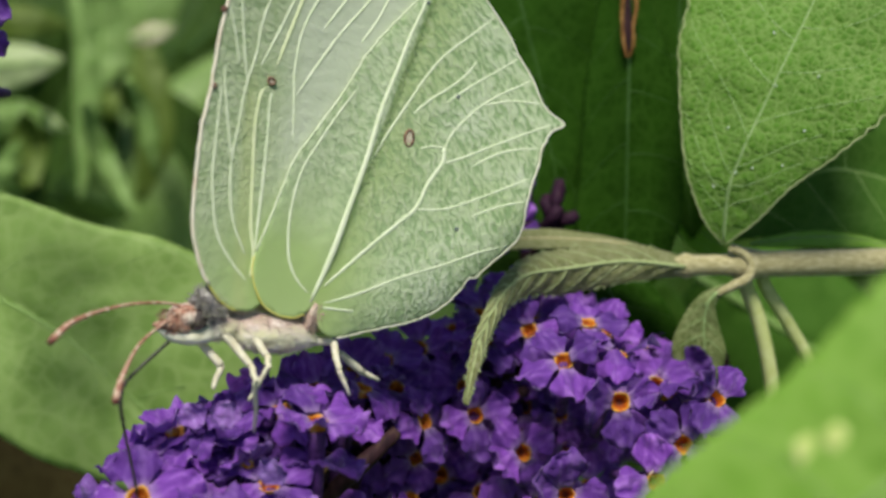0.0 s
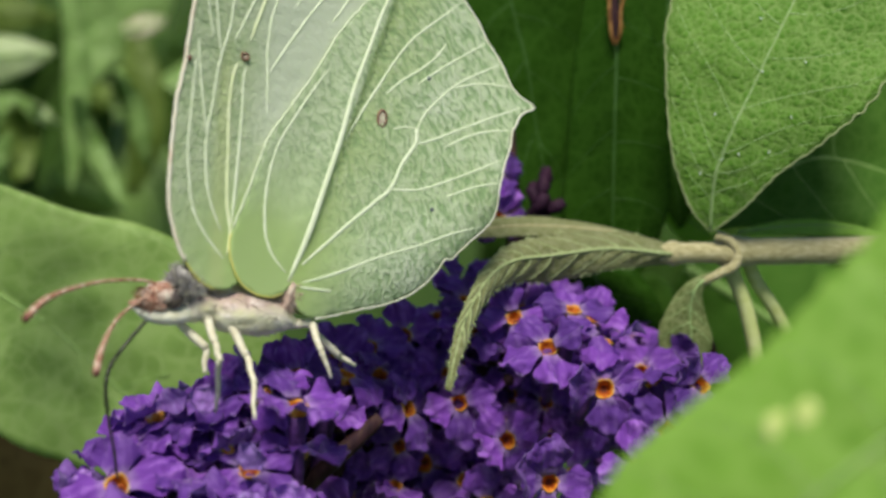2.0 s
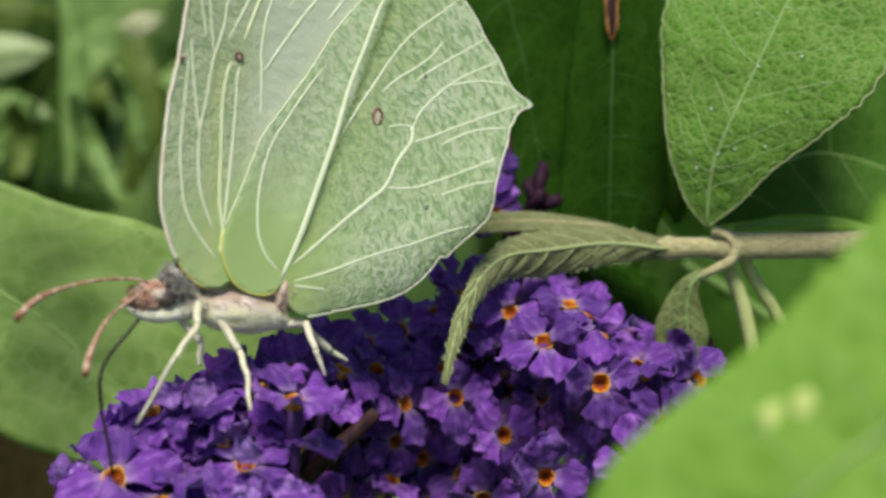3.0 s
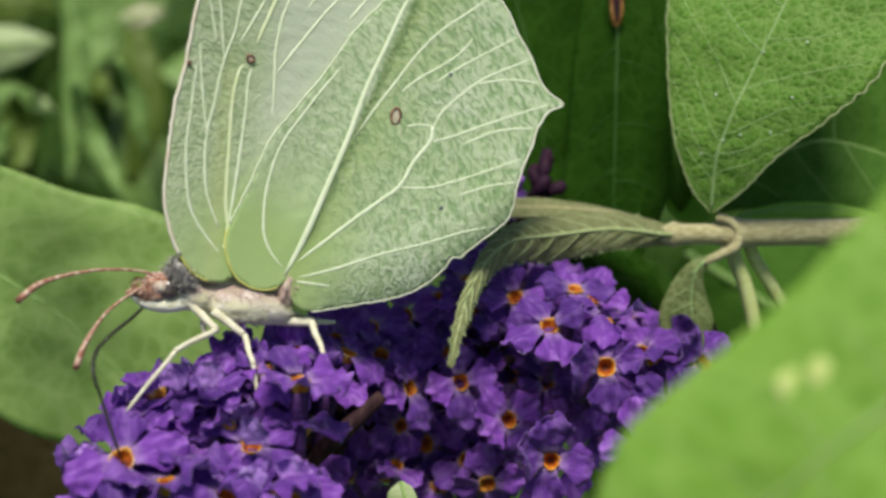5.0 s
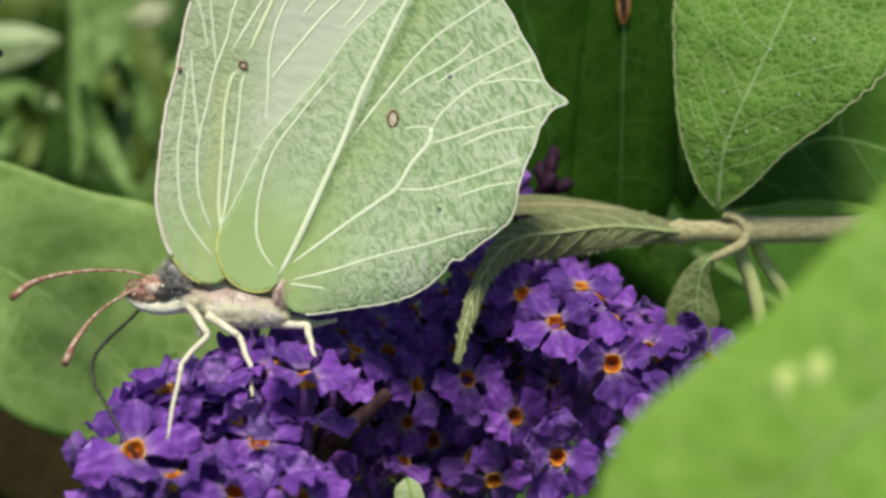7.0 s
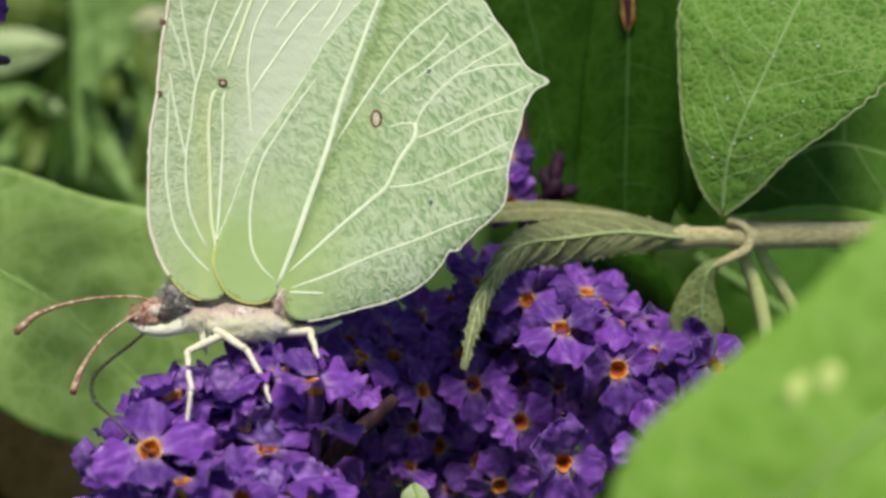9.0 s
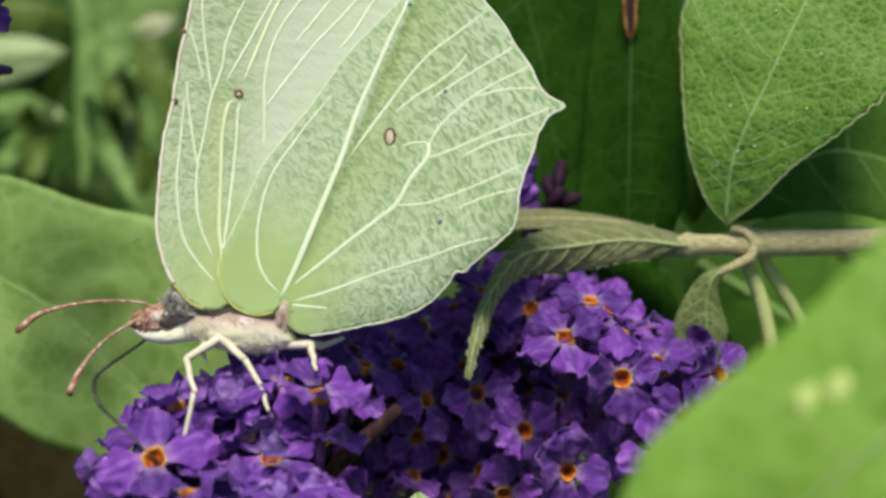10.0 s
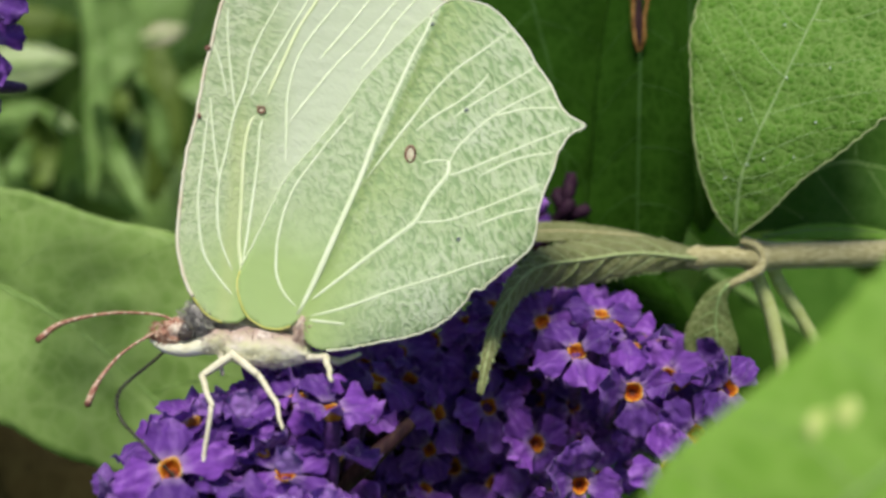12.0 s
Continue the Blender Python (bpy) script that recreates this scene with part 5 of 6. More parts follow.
def wing_mesh(outline, lift, step, mirror=1.0):
    """A thin rippled wing filled inside its outline (x, z in mm)."""
    edge = []
    closed = [Vector((*p, 0)) for p in outline]
    n = len(closed)
    for i in range(n):
        a, b, c, d = closed[i - 1], closed[i], closed[(i + 1) % n], closed[(i + 2) % n]
        m = max(3, int((c - b).length / step))
        for k in range(m):
            t = k / m
            q = 0.5 * (2 * b + (c - a) * t + (2 * a - 5 * b + 4 * c - d) * t * t + (3 * b - a - 3 * c + d) * t ** 3)
            k2 = 0.07 * noise.noise(Vector((q.x * 1.6, q.y * 1.6, 7.0)))
            edge.append(Vector((q.x + k2, q.y - k2)))
    pts = list(edge)
    xs, zs = [p.x for p in edge], [p.y for p in edge]
    ey = np.array([[p.x, p.y] for p in edge])
    y = min(zs)
    row = 0
    while y < max(zs):
        x = min(xs) + (step * 0.5 if row % 2 else 0)
        while x < max(xs):
            # inside test by crossings
            x0, y0 = ey[:, 0], ey[:, 1]
            x1, y1 = np.roll(x0, -1), np.roll(y0, -1)
            cross = ((y0 > y) != (y1 > y)) & (x < (x1 - x0) * (y - y0) / (y1 - y0 + 1e-12) + x0)
            if cross.sum() % 2 and ((ey - (x, y)) ** 2).sum(1).min() > (step * 0.6) ** 2:
                pts.append(Vector((x, y)))
            x += step
        y += step * 0.866
        row += 1
    m = len(edge)
    v, _, faces, *_ = geometry.delaunay_2d_cdt(pts, [(i, (i + 1) % m) for i in range(m)], [], 1, 1e-5)
    me = bpy.data.meshes.new("wing")
    me.from_pydata([(p.x * MM, mirror * wing_height(p.x, p.y, lift) * MM, p.y * MM) for p in v], [], [tuple(f) for f in faces])
    return me, edge


def vein_tube(points, lift, r0, r1, n=26, fade=True):
    path = []
    for q in smooth_curve([(p[0], 0, p[1]) for p in points], n):
        k = len(path) / (n - 1)
        sink = 0.04 * max(0, 1 - k / 0.05) + 0.05 * max(0, 1 - (1 - k) / 0.12)
        path.append(Vector((q.x, wing_height(q.x, q.z, lift) - 0.03 + sink, q.z)) * MM)
    radii = [r * min(1, 0.45 + 4 * k / (n - 1), (0.35 + 4 * (1 - k / (n - 1))) if fade else 1) for k, r in enumerate(lerp_radii([r0, r1], n))]
    return tube(path, radii, 10, 0.45)


def add_wing(parent, name, outline, lift, mat, label, mirror=1.0, step=0.36):
    me, edge = wing_mesh(outline, lift, step, mirror)
    ob = link(name, me, MATS[mat], parent, label)
    mod = ob.modifiers.new("thickness", "SOLIDIFY")
    mod.thickness, mod.offset = 0.07 * MM, 0
    return ob, edge


def limb_pose(p, q):
    """A pose at p whose +z axis points to q (mm)."""
    p, q = Vector(p), Vector(q)
    turn = (q - p).normalized().to_track_quat("Z", "Y").to_matrix().to_4x4()
    return Matrix.Translation(p * MM) @ turn


def segment(name, parent, length, radii, mat, label="", sides=8):
    """A rigid piece of a limb along +z."""
    n = 10
    path = [Vector((0.05 * MM * math.sin(k * 0.9), 0, length * k / (n - 1) * MM)) for k in range(n)]
    return part(name, tube(path, lerp_radii(radii, n), sides), MATS[mat], parent, label)


def build_butterfly():
    b = thing("butterfly", at(*BASE_ROWS[0][1:]), "pale green butterfly with closed leaf-like wings feeding on violet florets", "butterfly")
    hind, edge = add_wing(b, "hindwing", HIND, 0.0, "hindwing", "pale green veined hindwing with a rust-ringed spot")
    fore, fedge = add_wing(b, "forewing", FORE, 0.35, "forewing", "pale yellow-green forewing with a small brown spot")
    add_wing(b, "hindwing", HIND, 1.3, "hindwing", "", 1.0, 0.8)
    add_wing(b, "forewing", FORE, 0.8, "forewing", "", 1.0, 0.8)
    for veins, (r0, r1), mat in ((HIND_STOUT[:1], (0.30, 0.13), "wing_vein"), (HIND_STOUT[1:], (0.16, 0.20), "wing_vein"), (HIND_FINE, (0.13, 0.11), "wing_vein"), (HIND_OUTER, (0.13, 0.10), "wing_vein")):
        for v in veins:
            part("vein", vein_tube(v, 0.0, r0, r1, 26, v is HIND_OUTER[5] or v is HIND_OUTER[1]), MATS[mat], hind)
    for veins, (r0, r1), mat in ((FORE_YELLOW, (0.18, 0.15), "yellow_vein"), (FORE_FINE, (0.13, 0.11), "wing_vein"), (FORE_FRONT, (0.14, 0.12), "wing_vein")):
        for v in veins:
            part("vein", vein_tube(v, 0.35, r0, r1), MATS[mat], fore)
    # margins
    for ob, e, lift, mat, a, z in ((hind, edge, 0.0, "margin_white", 0.40, 0.97), (fore, fedge, 0.35, "margin", 0.05, 0.72)):
        n = len(e)
        run = e[int(a * n):int(z * n)]
        path = [Vector((p.x, wing_height(p.x, p.y, lift), p.y)) * MM for p in run]
        part("margin", tube(path, (0.17 if ob is fore else 0.10) * MM, 6), MATS[mat], ob, "thin pale wing margin")
    front = [p for p in edge if p.x < 8.0 and p.y > 2.8 and p.y > 1.1 * p.x + 8.0]
    part("margin", tube([Vector((p.x, wing_height(p.x, p.y, 0.0) - 0.02, p.y)) * MM for p in front], 0.085 * MM, 6), MATS["wing_vein"], hind, "pale front edge of the hindwing")
    lobe = [p for p in edge if p.y < 3.2 and p.x < -2.2]
    part("margin", tube([Vector((p.x, wing_height(p.x, p.y, 0.0), p.y)) * MM for p in lobe], 0.075 * MM, 6), MATS["yellow_edge"], hind, "yellow wing margin")
    flobe = [p for p in fedge if p.y < 5.5 and p.x < -8.0]
    part("margin", tube([Vector((p.x, wing_height(p.x, p.y, 0.35) - 0.04, p.y)) * MM for p in flobe], 0.075 * MM, 6), MATS["yellow_edge"], fore, "yellow wing margin")
    # spots
    def spot(owner, x, z, w, h, lift, ring):
        y = wing_height(x, z, lift) - 0.06
        loop = [Vector((x + w * math.cos(a), y - 0.02, z + h * math.sin(a))) * MM for a in (2 * math.pi * k / 16 for k in range(17))]
        if ring:
            s = part("spot", blob((x, y, z), (w, 0.06, h), 0.1, segs=12), MATS["spot_core"], owner, "pinkish spot with a rust ring")
            part("ring", tube(loop, 0.125 * MM, 6), MATS["rust"], s)
        else:
            part("spot", blob((x, y, z), (w, 0.06, h), 0.3, seed=x, segs=12), MATS["rust" if owner is fore else "speck"], owner, "tiny dark spot")
    spot(hind, 6.8, 13.7, 0.42, 0.72, 0.0, True)
    for x, z, w in ((11.4, 6.2, 0.22), (11.5, 17.9, 0.2), (8.1, 25.8, 0.18)):
        spot(hind, x, z, w, w, 0.0, False)
    spot(fore, -6.4, 17.0, 0.28, 0.26, 0.3, True)
    spot(fore, -6.68, 17.2, 0.12, 0.18, 0.2, False)
    for x, z in ((-11.58, 16.0), (-11.24, 22.1)):
        spot(fore, x, z, 0.28, 0.26, 0.28, False)

    # body
    part("thorax", blob((-4.7, -0.4, -3.65), (4.2, 1.85, 1.75), 0.10, 0, 3, 0, 1.0, 36), MATS["thorax"], b, "cream downy thorax, mauve towards the wings")
    part("neck", blob((-8.9, -0.5, -3.3), (1.9, 1.35, 1.05), 0.15, 0, -18, 0, 2.6, 28), MATS["thorax"], b, "cream downy neck")
    part("abdomen", blob((3.0, 0.6, -1.4), (7.5, 0.8, 1.2), 0.08, 0, -10, 0, 2.0, 28), MATS["cream"], b, "cream abdomen between the wings")
    part("tuft", blob((-1.5, -0.6, -1.9), (0.9, 1.2, 1.5), 0.35, 0, 14, 0, 9.0, 24), MATS["mauve"], b, "pinkish down behind the wing lobe")
    part("shoulder", blob((-6.8, 0.3, -2.1), (3.0, 1.2, 1.0), 0.25, 0, 0, 0, 11.0, 26), MATS["mauve"], b, "mauve-brown down under the wing roots")
    part("collar", blob((-10.4, -0.5, -1.7), (1.4, 1.5, 1.5), 0.3, 0, -30, 0, 4.0, 24), MATS["grey"], b, "grey furry collar")
    head = part("head", blob((-12.1, -0.8, -2.6), (1.5, 1.35, 1.25), 0.15, 0, 0, 0, 5.0, 24), MATS["mauve"], b, "small brownish head")
    part("eye", blob((-11.35, -1.6, -2.65), (0.8, 0.62, 0.85), 0.0, segs=20), MATS["eye"], head, "dark round eye")
    part("eye", blob((-11.7, 0.15, -2.5), (0.75, 0.6, 0.8), 0.0, segs=18), MATS["eye"], head)
    part("palp", tube([Vector(p) * MM for p in ((-11.8, -1.1, -3.2), (-13.0, -1.3, -3.2), (-14.2, -1.4, -3.1), (-14.8, -1.4, -3.2))], lerp_radii([0.5, 0.55, 0.35, 0.12], 4), 10), MATS["antenna"], head, "rose-brown palp")
    part("chin", tube([Vector(p) * MM for p in smooth_curve([(-14.4, -1.2, -3.5), (-13.2, -1.2, -4.0), (-11.6, -1.1, -4.1), (-9.8, -0.8, -3.7), (-8.4, -0.4, -3.3)], 14)], lerp_radii([0.12, 0.48, 0.7, 0.8, 0.7], 14), 10), MATS["cream"], b, "white downy underside of the head")
    for k, (x, z, r) in enumerate(((-12.7, -2.3, 0.62), (-13.3, -2.8, 0.55), (-12.6, -3.2, 0.5), (-13.9, -3.1, 0.42), (-12.2, -1.9, 0.5))):
        part("palp_tuft", blob((x + 0.2, -1.6, z), (r * 1.3, r * 0.8, r * 0.8), 0.35, 0, 25, 0, 7.0 + k, 14), MATS["antenna"], head, "pinkish tuft on the face")
    rnd = random.Random(3)

    def coat(name, mat, label, count, center, size, lo, hi, drift, length, radius=0.032):
        """Fine hairs standing on an egg-shaped patch; lo and hi are its range of height angles in degrees, seen from the front."""
        bm = bmesh.new()
        for _ in range(count):
            u, a = rnd.uniform(-0.95, 0.95), radians(rnd.uniform(lo, hi))
            k = math.sqrt(1 - u * u)
            n = Vector((u, -math.cos(a) * k, math.sin(a) * k))
            p = Vector([c + e * q * 0.97 for c, e, q in zip(center, size, n)])
            d = (Vector(drift) + n * 0.55 + Vector((rnd.uniform(-0.4, 0.4), rnd.uniform(-0.3, 0.3), rnd.uniform(-0.4, 0.4)))).normalized() * rnd.uniform(0.5, 1.0) * length
            tube_into(bm, [p * MM, (p + d * 0.55) * MM, (p + d + Vector((0, 0, -0.08 * length))) * MM], lerp_radii([radius, radius * 0.8, radius * 0.3], 3), 4)
        return part(name, bm, MATS[mat], b, label)

    coat("down", "cream", "soft cream hairs of the thorax", 300, (-4.7, -0.4, -3.65), (4.2, 1.85, 1.75), -85, 5, (1.2, 0, -0.4), 0.5)
    coat("down", "mauve", "wispy mauve hairs under the wing roots", 60, (-4.9, -0.4, -3.6), (4.2, 1.85, 1.75), 25, 70, (0.5, -0.1, -0.5), 0.9)
    coat("down", "cream", "soft cream hairs of the neck", 160, (-8.9, -0.5, -3.3), (1.9, 1.35, 1.05), -80, 40, (0.8, 0, -0.3), 0.6)
    coat("down", "mauve", "pinkish hairs behind the wing lobe", 150, (-1.5, -0.6, -1.9), (0.9, 1.2, 1.5), -60, 75, (0.3, 0, -0.2), 0.7)
    coat("fur", "grey", "grey fur behind the head", 300, (-10.4, -0.5, -1.8), (1.45, 1.5, 1.5), -40, 89, (-0.1, -0.2, 0.5), 1.0, 0.04)
    coat("fur", "cream", "pale hairs in the grey collar", 60, (-10.4, -0.5, -1.9), (1.45, 1.5, 1.5), -40, 80, (0.1, -0.2, 0.4), 1.1, 0.035)
    coat("fur", "antenna", "pinkish hairs of the face", 170, (-12.9, -1.0, -2.8), (1.5, 0.95, 0.95), -60, 75, (-0.7, 0, -0.2), 0.6, 0.045)
    # antennae with thickened tips
    feelers = []
    for pts in ([(-12.3, -1.4, -1.8), (-14.0, -1.7, -1.3), (-17.6, -2.6, -1.4), (-21.2, -3.6, -2.4), (-22.95, -4.1, -3.85)],
                [(-13.0, -1.6, -2.5), (-14.1, -2.0, -3.0), (-16.2, -3.1, -4.7), (-17.6, -4.3, -7.0), (-18.2, -4.9, -8.9)]):
        path = [q * MM for q in smooth_curve(pts, 26)]
        a = part("antenna", tube(path, lerp_radii([0.15, 0.12, 0.115, 0.12, 0.14, 0.19, 0.27, 0.28], 26), 10), MATS["antenna"], b, "curved rose-pink antenna with a club tip")
        feelers.append((a, Vector(pts[0]) * MM))
        part("club", blob(pts[-1], (0.28, 0.28, 0.32), 0.08, segs=14), MATS["antenna_tip"], a, "dark blunt tip")
    return b, feelers


BUTTERFLY, FEELERS = build_butterfly()
LEG = {}
for _name, _len, _rad in (("femur", 3.5, (0.30, 0.36, 0.34)), ("tibia", 5.15, (0.27, 0.25, 0.21)), ("tarsus", 6.2, (0.21, 0.19, 0.12))):
    LEG["fore_" + _name] = segment(_name, BUTTERFLY, _len, _rad, "leg", "cream-white leg piece")
    LEG["mid_" + _name] = segment(_name, BUTTERFLY, {"femur": 3.3, "tibia": 3.35, "tarsus": 3.2}[_name], _rad, "leg", "cream-white leg piece")
for _name, _len, _rad in (("femur", 4.0, (0.4, 0.45, 0.36)), ("tibia", 2.7, (0.36, 0.3, 0.26)), ("tarsus", 2.4, (0.26, 0.2, 0.14))):
    LEG["hind_" + _name] = segment(_name, BUTTERFLY, _len, _rad, "leg", "cream-white leg piece")
for _name, _len, _rad in (("femur", 3.0, (0.34, 0.36, 0.3)), ("tarsus", 2.0, (0.28, 0.24, 0.16))):
    LEG["far_fore_" + _name] = segment(_name, BUTTERFLY, _len, _rad, "leg", "cream-white leg piece")
    LEG["far_hind_" + _name] = segment(_name, BUTTERFLY, _len, _rad, "leg", "cream-white leg piece")
TONGUE_BENDS = 7
TONGUE = [segment("proboscis", BUTTERFLY, 6.5, (0.15, 0.15, 0.14), "tongue", "thin dark feeding tube"),
          *[segment("proboscis", BUTTERFLY, 0.95, (0.138, 0.138, 0.135), "tongue", "thin dark feeding tube") for _ in range(TONGUE_BENDS)],
          segment("proboscis", BUTTERFLY, 6.1, (0.13, 0.12, 0.10), "tongue", "thin dark feeding tube")]

# ---------------------------------------------------------------- motion tables (x, z pairs in mm, butterfly's frame)
# hip, knee, ankle, foot
FORE_LEG = [
    (0, (-8.5, -0.6, -4.2), (-6.8, -1.8, -6.1), (-8.0, -6.6, -6.2), (-7.5, -5.5, -7.8)),
    (0.5, (-9.4, -0.6, -4.2), (-7.5, -1.8, -5.8), (-8.5, -6.6, -6.2), (-7.5, -5.5, -7.8)),
    (1.5, (-8.4, -0.6, -4.5), (-7.0, -1.8, -5.9), (-8.0, -6.6, -6.6), (-7.4, -5.5, -8.5)),
    (2.5, (-8.7, -0.6, -2.8), (-9.1, -1.8, -5.8), (-11.3, -6.2, -6.6), (-11.0, -4.0, -8.2)),
    (3, (-8.8, -0.6, -3.3), (-8.9, -1.8, -4.6), (-11.6, -5.4, -6.6), (-12.9, -4.0, -10.4)),
    (5, (-8.9, -0.6, -4.3), (-7.2, -1.8, -5.6), (-10.6, -5.1, -6.7), (-13.6, -6.0, -10.9)),
    (5.5, (-8.6, -0.6, -4.1), (-7.6, -1.8, -6.5), (-11.1, -4.3, -8.8), (-13.3, -8.0, -13.1)),
    (6, (-9.0, -0.6, -4.0), (-6.9, -1.8, -6.4), (-9.8, -4.9, -8.9), (-11.0, -8.3, -14.2)),
    (6.5, (-9.0, -0.6, -4.0), (-6.4, -1.8, -5.9), (-9.2, -5.0, -8.4), (-10.0, -8.3, -13.9)),
    (7, (-8.9, -0.6, -4.0), (-7.2, -1.8, -5.9), (-8.8, -6.1, -7.8), (-9.2, -8.0, -13.2)),
    (9, (-5.9, -0.6, -4.4), (-9.4, -1.8, -6.0), (-8.4, -5.8, -8.6), (-8.8, -6.0, -11.7)),
    (9.5, (-6.3, -0.6, -4.1), (-9.4, -1.8, -5.9), (-8.0, -5.8, -8.4), (-8.5, -6.0, -11.6)),
    (12, (-7.2, -0.6, -4.4), (-9.5, -1.8, -6.3), (-7.6, -5.8, -8.4), (-7.8, -6.0, -11.4)),
]
MID_LEG = [
    (0, (-6.6, -0.6, -3.7), (-5.5, -1.8, -5.3), (-6.4, -4.7, -5.5), (-6.7, -4.5, -6.3)),
    (0.5, (-7.2, -0.6, -4.1), (-6.2, -1.8, -6.2), (-6.3, -4.2, -8.1), (-6.9, -6.0, -10.9)),
    (1.5, (-6.4, -0.6, -5.3), (-5.4, -1.8, -7.2), (-5.7, -4.4, -8.6), (-6.0, -6.0, -11.2)),
    (2.5, (-6.0, -0.6, -5.0), (-5.3, -1.8, -6.6), (-5.7, -4.4, -8.1), (-6.1, -6.0, -10.4)),
    (3, (-6.5, -0.6, -4.7), (-5.3, -1.8, -6.6), (-5.5, -4.4, -8.0), (-5.7, -6.0, -10.0)),
    (5, (-7.6, -0.6, -4.2), (-4.9, -1.8, -5.9), (-4.4, -4.3, -7.5), (-4.0, -5.0, -9.1)),
    (6, (-8.0, -0.6, -4.2), (-4.8, -1.8, -5.8), (-3.9, -4.0, -7.6), (-3.7, -5.0, -9.1)),
    (9.5, (-7.0, -0.6, -4.1), (-4.4, -1.8, -5.9), (-2.8, -2.9, -8.2), (-2.3, -4.5, -9.2)),
    (10.5, (-6.8, -0.6, -4.0), (-4.6, -1.8, -5.8), (-2.8, -2.6, -8.1), (-2.1, -4.5, -9.2)),
    (12, (-7.3, -0.6, -4.3), (-4.7, -1.8, -6.0), (-2.9, -2.9, -8.1), (-2.2, -4.5, -9.5)),
]
HIND_LEG = [
    (0, (-1.1, -4.2), (0.6, -4.0), (0.9, -6.3), (2.2, -8.6)),
    (3, (-1.0, -4.5), (0.7, -4.2), (1.2, -6.3), (2.3, -8.5)),
    (5, (-1.6, -4.9), (0.9, -4.7), (1.3, -5.9), (1.7, -7.0)),
    (9.5, (-1.5, -4.6), (0.8, -4.5), (1.3, -5.4), (1.8, -6.4)),
    (12, (-1.7, -4.4), (0.6, -4.2), (1.3, -5.2), (1.8, -6.1)),
]
FAR_FORE_LEG = [
    (0, (-10.3, -4.9), (-8.8, -6.4), (-9.4, -8.1)),
    (1.5, (-10.0, -4.9), (-8.2, -6.3), (-8.3, -8.6)),
    (2.5, (-9.8, -5.0), (-8.1, -6.6), (-8.2, -8.4)),
    (3, (-9.3, -4.8), (-8.0, -6.1), (-8.1, -7.8)),
    (5, (-9.6, -3.6), (-8.4, -4.6), (-8.2, -5.6)),
    (12, (-9.4, -3.4), (-8.4, -4.3), (-8.2, -5.2)),
]
FAR_HIND_LEG = [
    (0, (2.1, -5.4), (4.4, -7.0), (5.6, -7.5)),
    (3, (2.2, -5.4), (4.1, -6.8), (6.0, -7.7)),
    (5, (0.2, -4.6), (1.6, -5.0), (2.4, -5.0)),
    (12, (0.2, -4.4), (1.6, -4.6), (2.3, -4.3)),
]
# turns of the antennae about their roots, degrees about x and y
FEELER_UPPER = [(0, 0, -2), (1, 0, -3), (2.5, 0, -3), (3, 0, -3), (5, 0, -0.5), (12, 0, 0)]
FEELER_LOWER = [(0, -10, 0), (1, -15, 0), (2.5, -14, 0), (3, -13, 0), (5, -2, 0), (9, -2, 0), (12, 0, 0)]
# sway of the near leaf: seconds, mm to the side and up
LEAF_SWAY = [
    (0, 0.00, 0.00),
    (0.5, 0.04, 0.03),
    (1, 0.00, 0.01),
    (1.5, -0.07, 0.02),
    (2, -0.12, -0.04),
    (2.5, -0.06, -0.08),
    (3, -0.00, -0.11),
    (5, 0.13, -0.05),
    (5.5, -0.02, -0.02),
    (6, -0.07, -0.09),
    (6.5, -0.11, -0.11),
    (7, -0.17, -0.17),
    (9, -0.07, -0.11),
    (9.5, -0.02, -0.07),
    (10, 0.07, 0.03),
    (10.5, -0.09, 0.12),
    (11, -0.24, 0.17),
    (11.5, -0.34, 0.09),
    (12, -0.20, 0.07),
]
# elbow bends of the feeding tube
ELBOW = [
    (0, (-17.3, -2.2, -8.2), (-17.1, -2.8, -9.4)),
    (2.5, (-16.2, -1.6, -8.4), (-16.1, -1.8, -9.9)),
    (5, (-17.1, -6.0, -7.3), (-17.2, -7.2, -8.2)),
    (5.5, (-17.5, -6.0, -7.0), (-17.4, -7.2, -8.4)),
    (6, (-16.9, -6.0, -7.4), (-16.8, -7.2, -8.7)),
    (6.5, (-16.5, -6.0, -7.8), (-16.4, -7.2, -9.0)),
    (7, (-16.1, -6.0, -8.0), (-15.9, -7.2, -9.3)),
    (9, (-16.7, -6.0, -7.6), (-16.5, -7.2, -8.9)),
    (9.5, (-16.5, -6.0, -7.5), (-16.1, -7.2, -8.9)),
    (10.5, (-16.2, -6.0, -7.7), (-15.6, -7.2, -9.2)),
    (12, (-15.8, -6.0, -8.0), (-15.2, -7.2, -9.5)),
]


def reach(p, q, length, sign=-1.0):
    """The end of a rigid piece of that length from p (x, y, z) over the flat aim q (x, z)."""
    dx, dz = q[0] - p[0], q[1] - p[2]
    flat = math.hypot(dx, dz)
    if flat >= length:
        return Vector((p[0] + dx * length / flat, p[1], p[2] + dz * length / flat))
    return Vector((q[0], p[1] + sign * math.sqrt(length * length - flat * flat), q[1]))


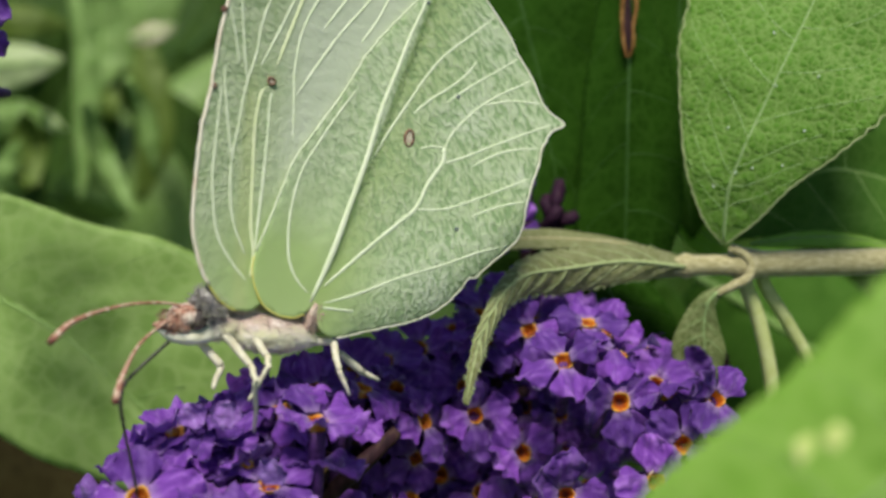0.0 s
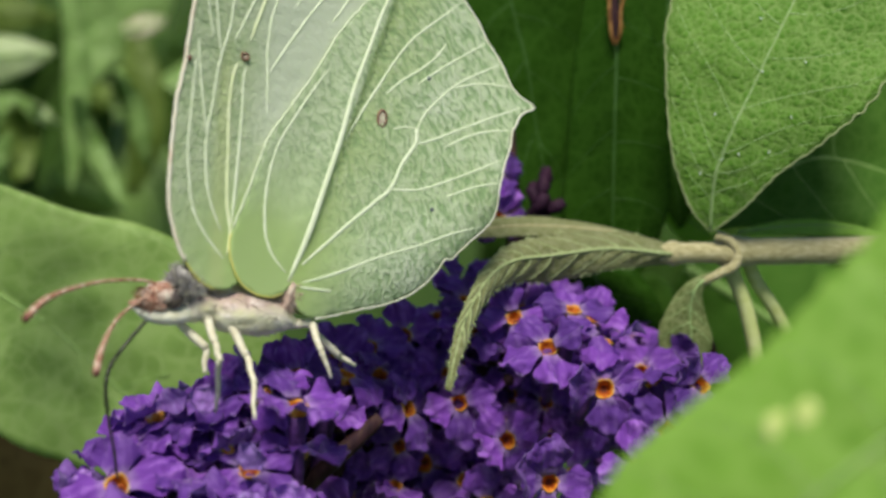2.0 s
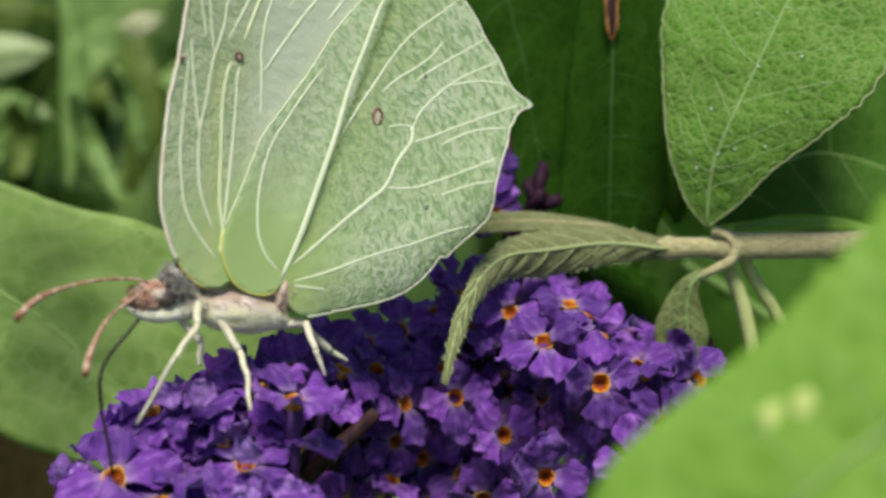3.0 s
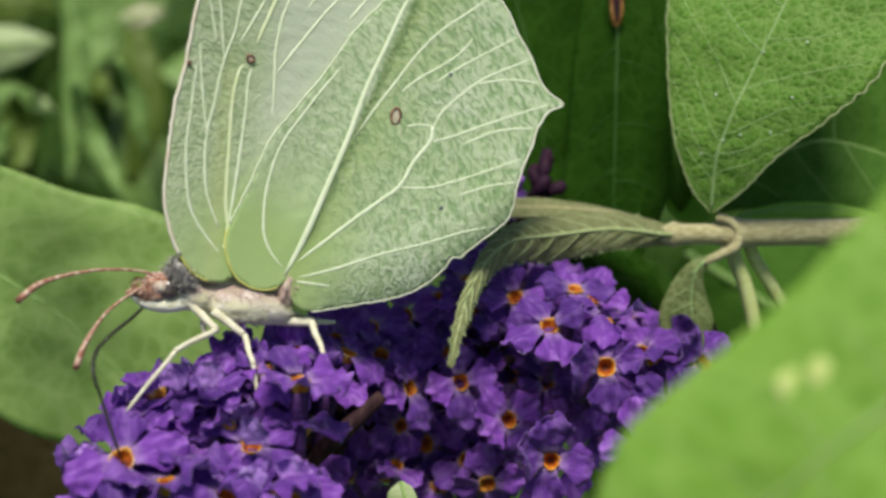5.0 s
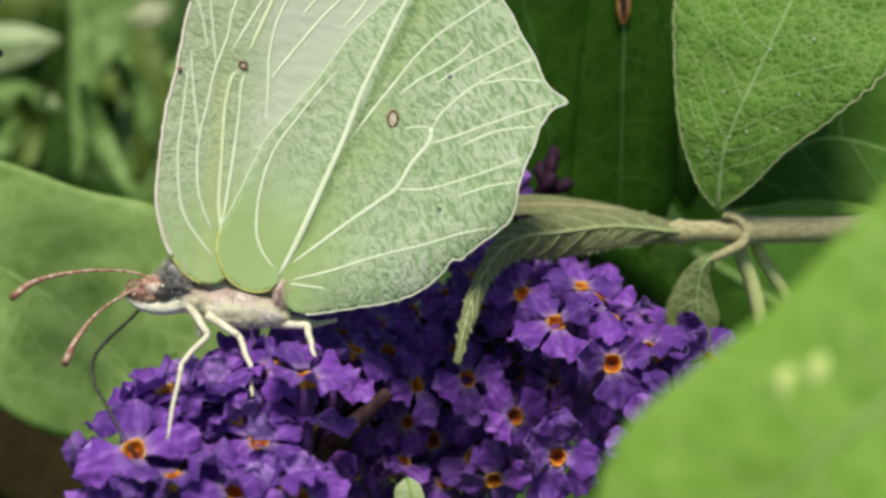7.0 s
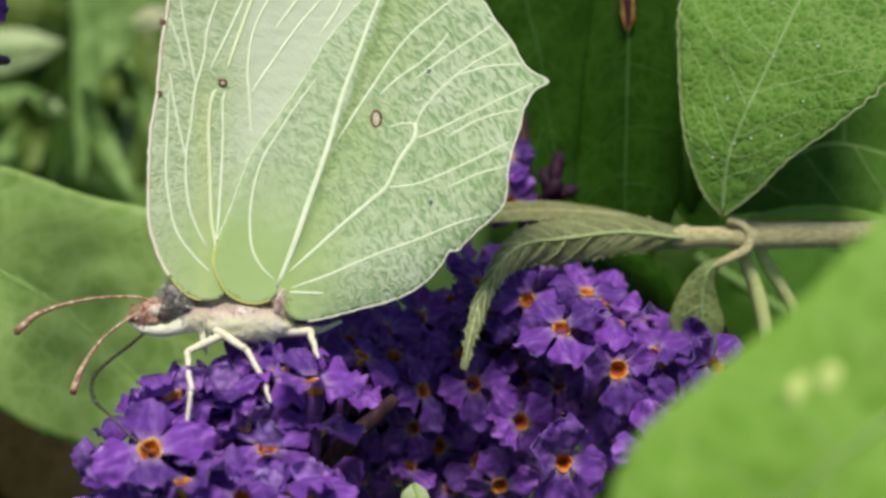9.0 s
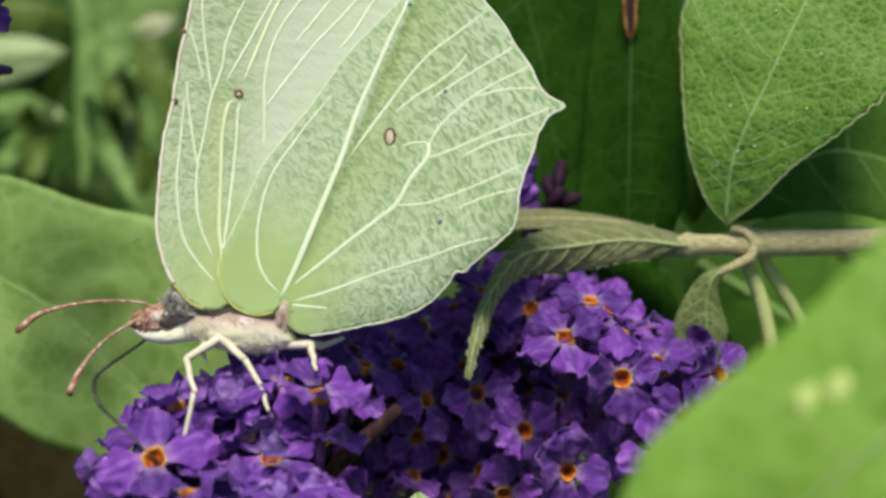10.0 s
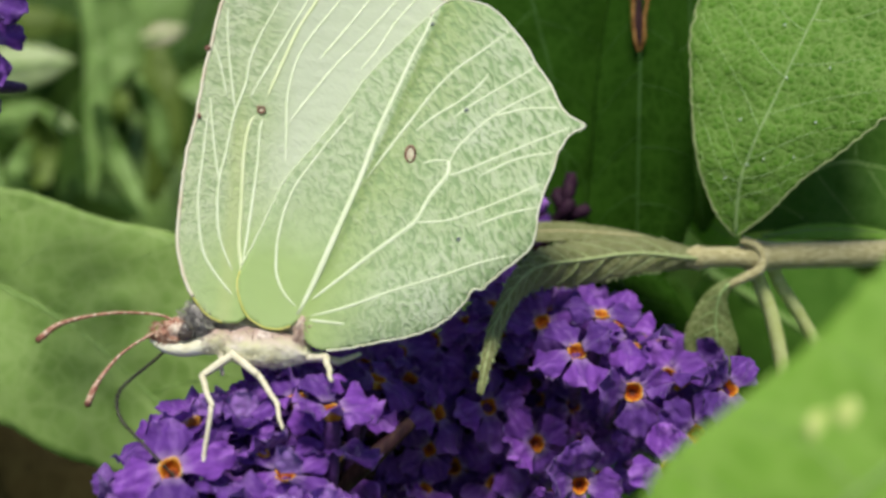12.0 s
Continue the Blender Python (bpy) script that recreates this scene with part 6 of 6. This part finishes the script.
def leg_rows(table, side, depth, lengths):
    rows = {k: [] for k in ("femur", "tibia", "tarsus")}
    for t, hip, knee, *rest in table:
        if len(hip) == 3:
            h, k, a, f = (Vector(q) + Vector((0, -0.8, 0)) for q in (hip, knee, rest[0], rest[1]))
            h.y -= 0.3
            rows["femur"].append((t, limb_pose(k, h)))
            rows["tibia"].append((t, limb_pose(k, a)))
            rows["tarsus"].append((t, limb_pose(a, f)))
            continue
        h, k = Vector((hip[0], depth * 0.4, hip[1])), Vector((knee[0], depth, knee[1]))
        rows["femur"].append((t, limb_pose(k, h)))
        if len(rest) == 2:
            a = reach(k, rest[0], lengths[0])
            rows["tibia"].append((t, limb_pose(k, a)))
            f = reach(a, rest[1], lengths[1])
            rows["tarsus"].append((t, limb_pose(a, f)))
        else:
            rows["tarsus"].append((t, limb_pose(k, Vector((rest[0][0], depth * 1.3, rest[0][1])))))
    return rows


def motions():
    walk(BUTTERFLY, [(r[0], at(*r[1:])) for r in BASE_ROWS])
    for name, table, depth, lengths in (("fore", FORE_LEG, -1.2, (4.5, 6.3)), ("mid", MID_LEG, -1.4, (2.79, 3.9)), ("hind", HIND_LEG, -1.2, (2.7, 2.4)),
                                        ("far_fore", FAR_FORE_LEG, -1.0, None), ("far_hind", FAR_HIND_LEG, 0.6, None)):
        rows = leg_rows(table, name, depth, lengths)
        for piece, r in rows.items():
            if r:
                walk(LEG[name + "_" + piece], r)
    walk(NEAR_LEAF, [(t, at(30.0 + dx, 52.0, -14.0 + dz)) for t, dx, dz in LEAF_SWAY])
    # the antennae dip and swing while it feeds
    for (ob, root), table in zip(FEELERS, (FEELER_UPPER, FEELER_LOWER)):
        walk(ob, [(t, Matrix.Translation(root) @ pose(0, 0, 0, rx, ry) @ Matrix.Translation(-root)) for t, rx, ry in table])
    # the feeding tube bends at its elbow; its tip stays in one throat
    rows = [[] for _ in TONGUE]
    for t, e0, e1 in ELBOW:
        row = [r for r in BASE_ROWS if r[0] == t][0]
        throat = Vector(dict(FLORET_ROWS)[t]) * MM + Vector((-0.05, 0.3, -0.3)) * MM
        tip = pose(*[v * MM for v in row[1:4]], *row[4:]).inverted() @ throat / MM
        a, b, root = Vector(e0), Vector(e1), Vector((-13.2, -1.0, -4.4))
        p0 = a + (root - a).normalized() * 1.4
        p3 = b + (tip - b).normalized() * 1.4
        arc = [p0 * (1 - u) ** 3 + a * 3 * u * (1 - u) ** 2 + b * 3 * u * u * (1 - u) + p3 * u ** 3 for u in (k / TONGUE_BENDS for k in range(TONGUE_BENDS + 1))]
        rows[0].append((t, limb_pose(p0, root)))
        for k in range(TONGUE_BENDS):
            rows[k + 1].append((t, limb_pose(arc[k], arc[k + 1])))
        rows[-1].append((t, limb_pose(p3, tip)))
    turn = Vector(FLORET_FACING).normalized().to_track_quat("Z", "Y").to_matrix().to_4x4() @ pose(0, 0, 0, 0, 0, FLORET_SPIN) @ Matrix.Scale(1.08, 4)
    walk(NODDING, [(t, Matrix.Translation((Vector(p) - Vector(SPIKE_BASE)) * MM) @ turn) for t, p in FLORET_ROWS])
    for ob, r in zip(TONGUE, rows):
        walk(ob, r)


motions()
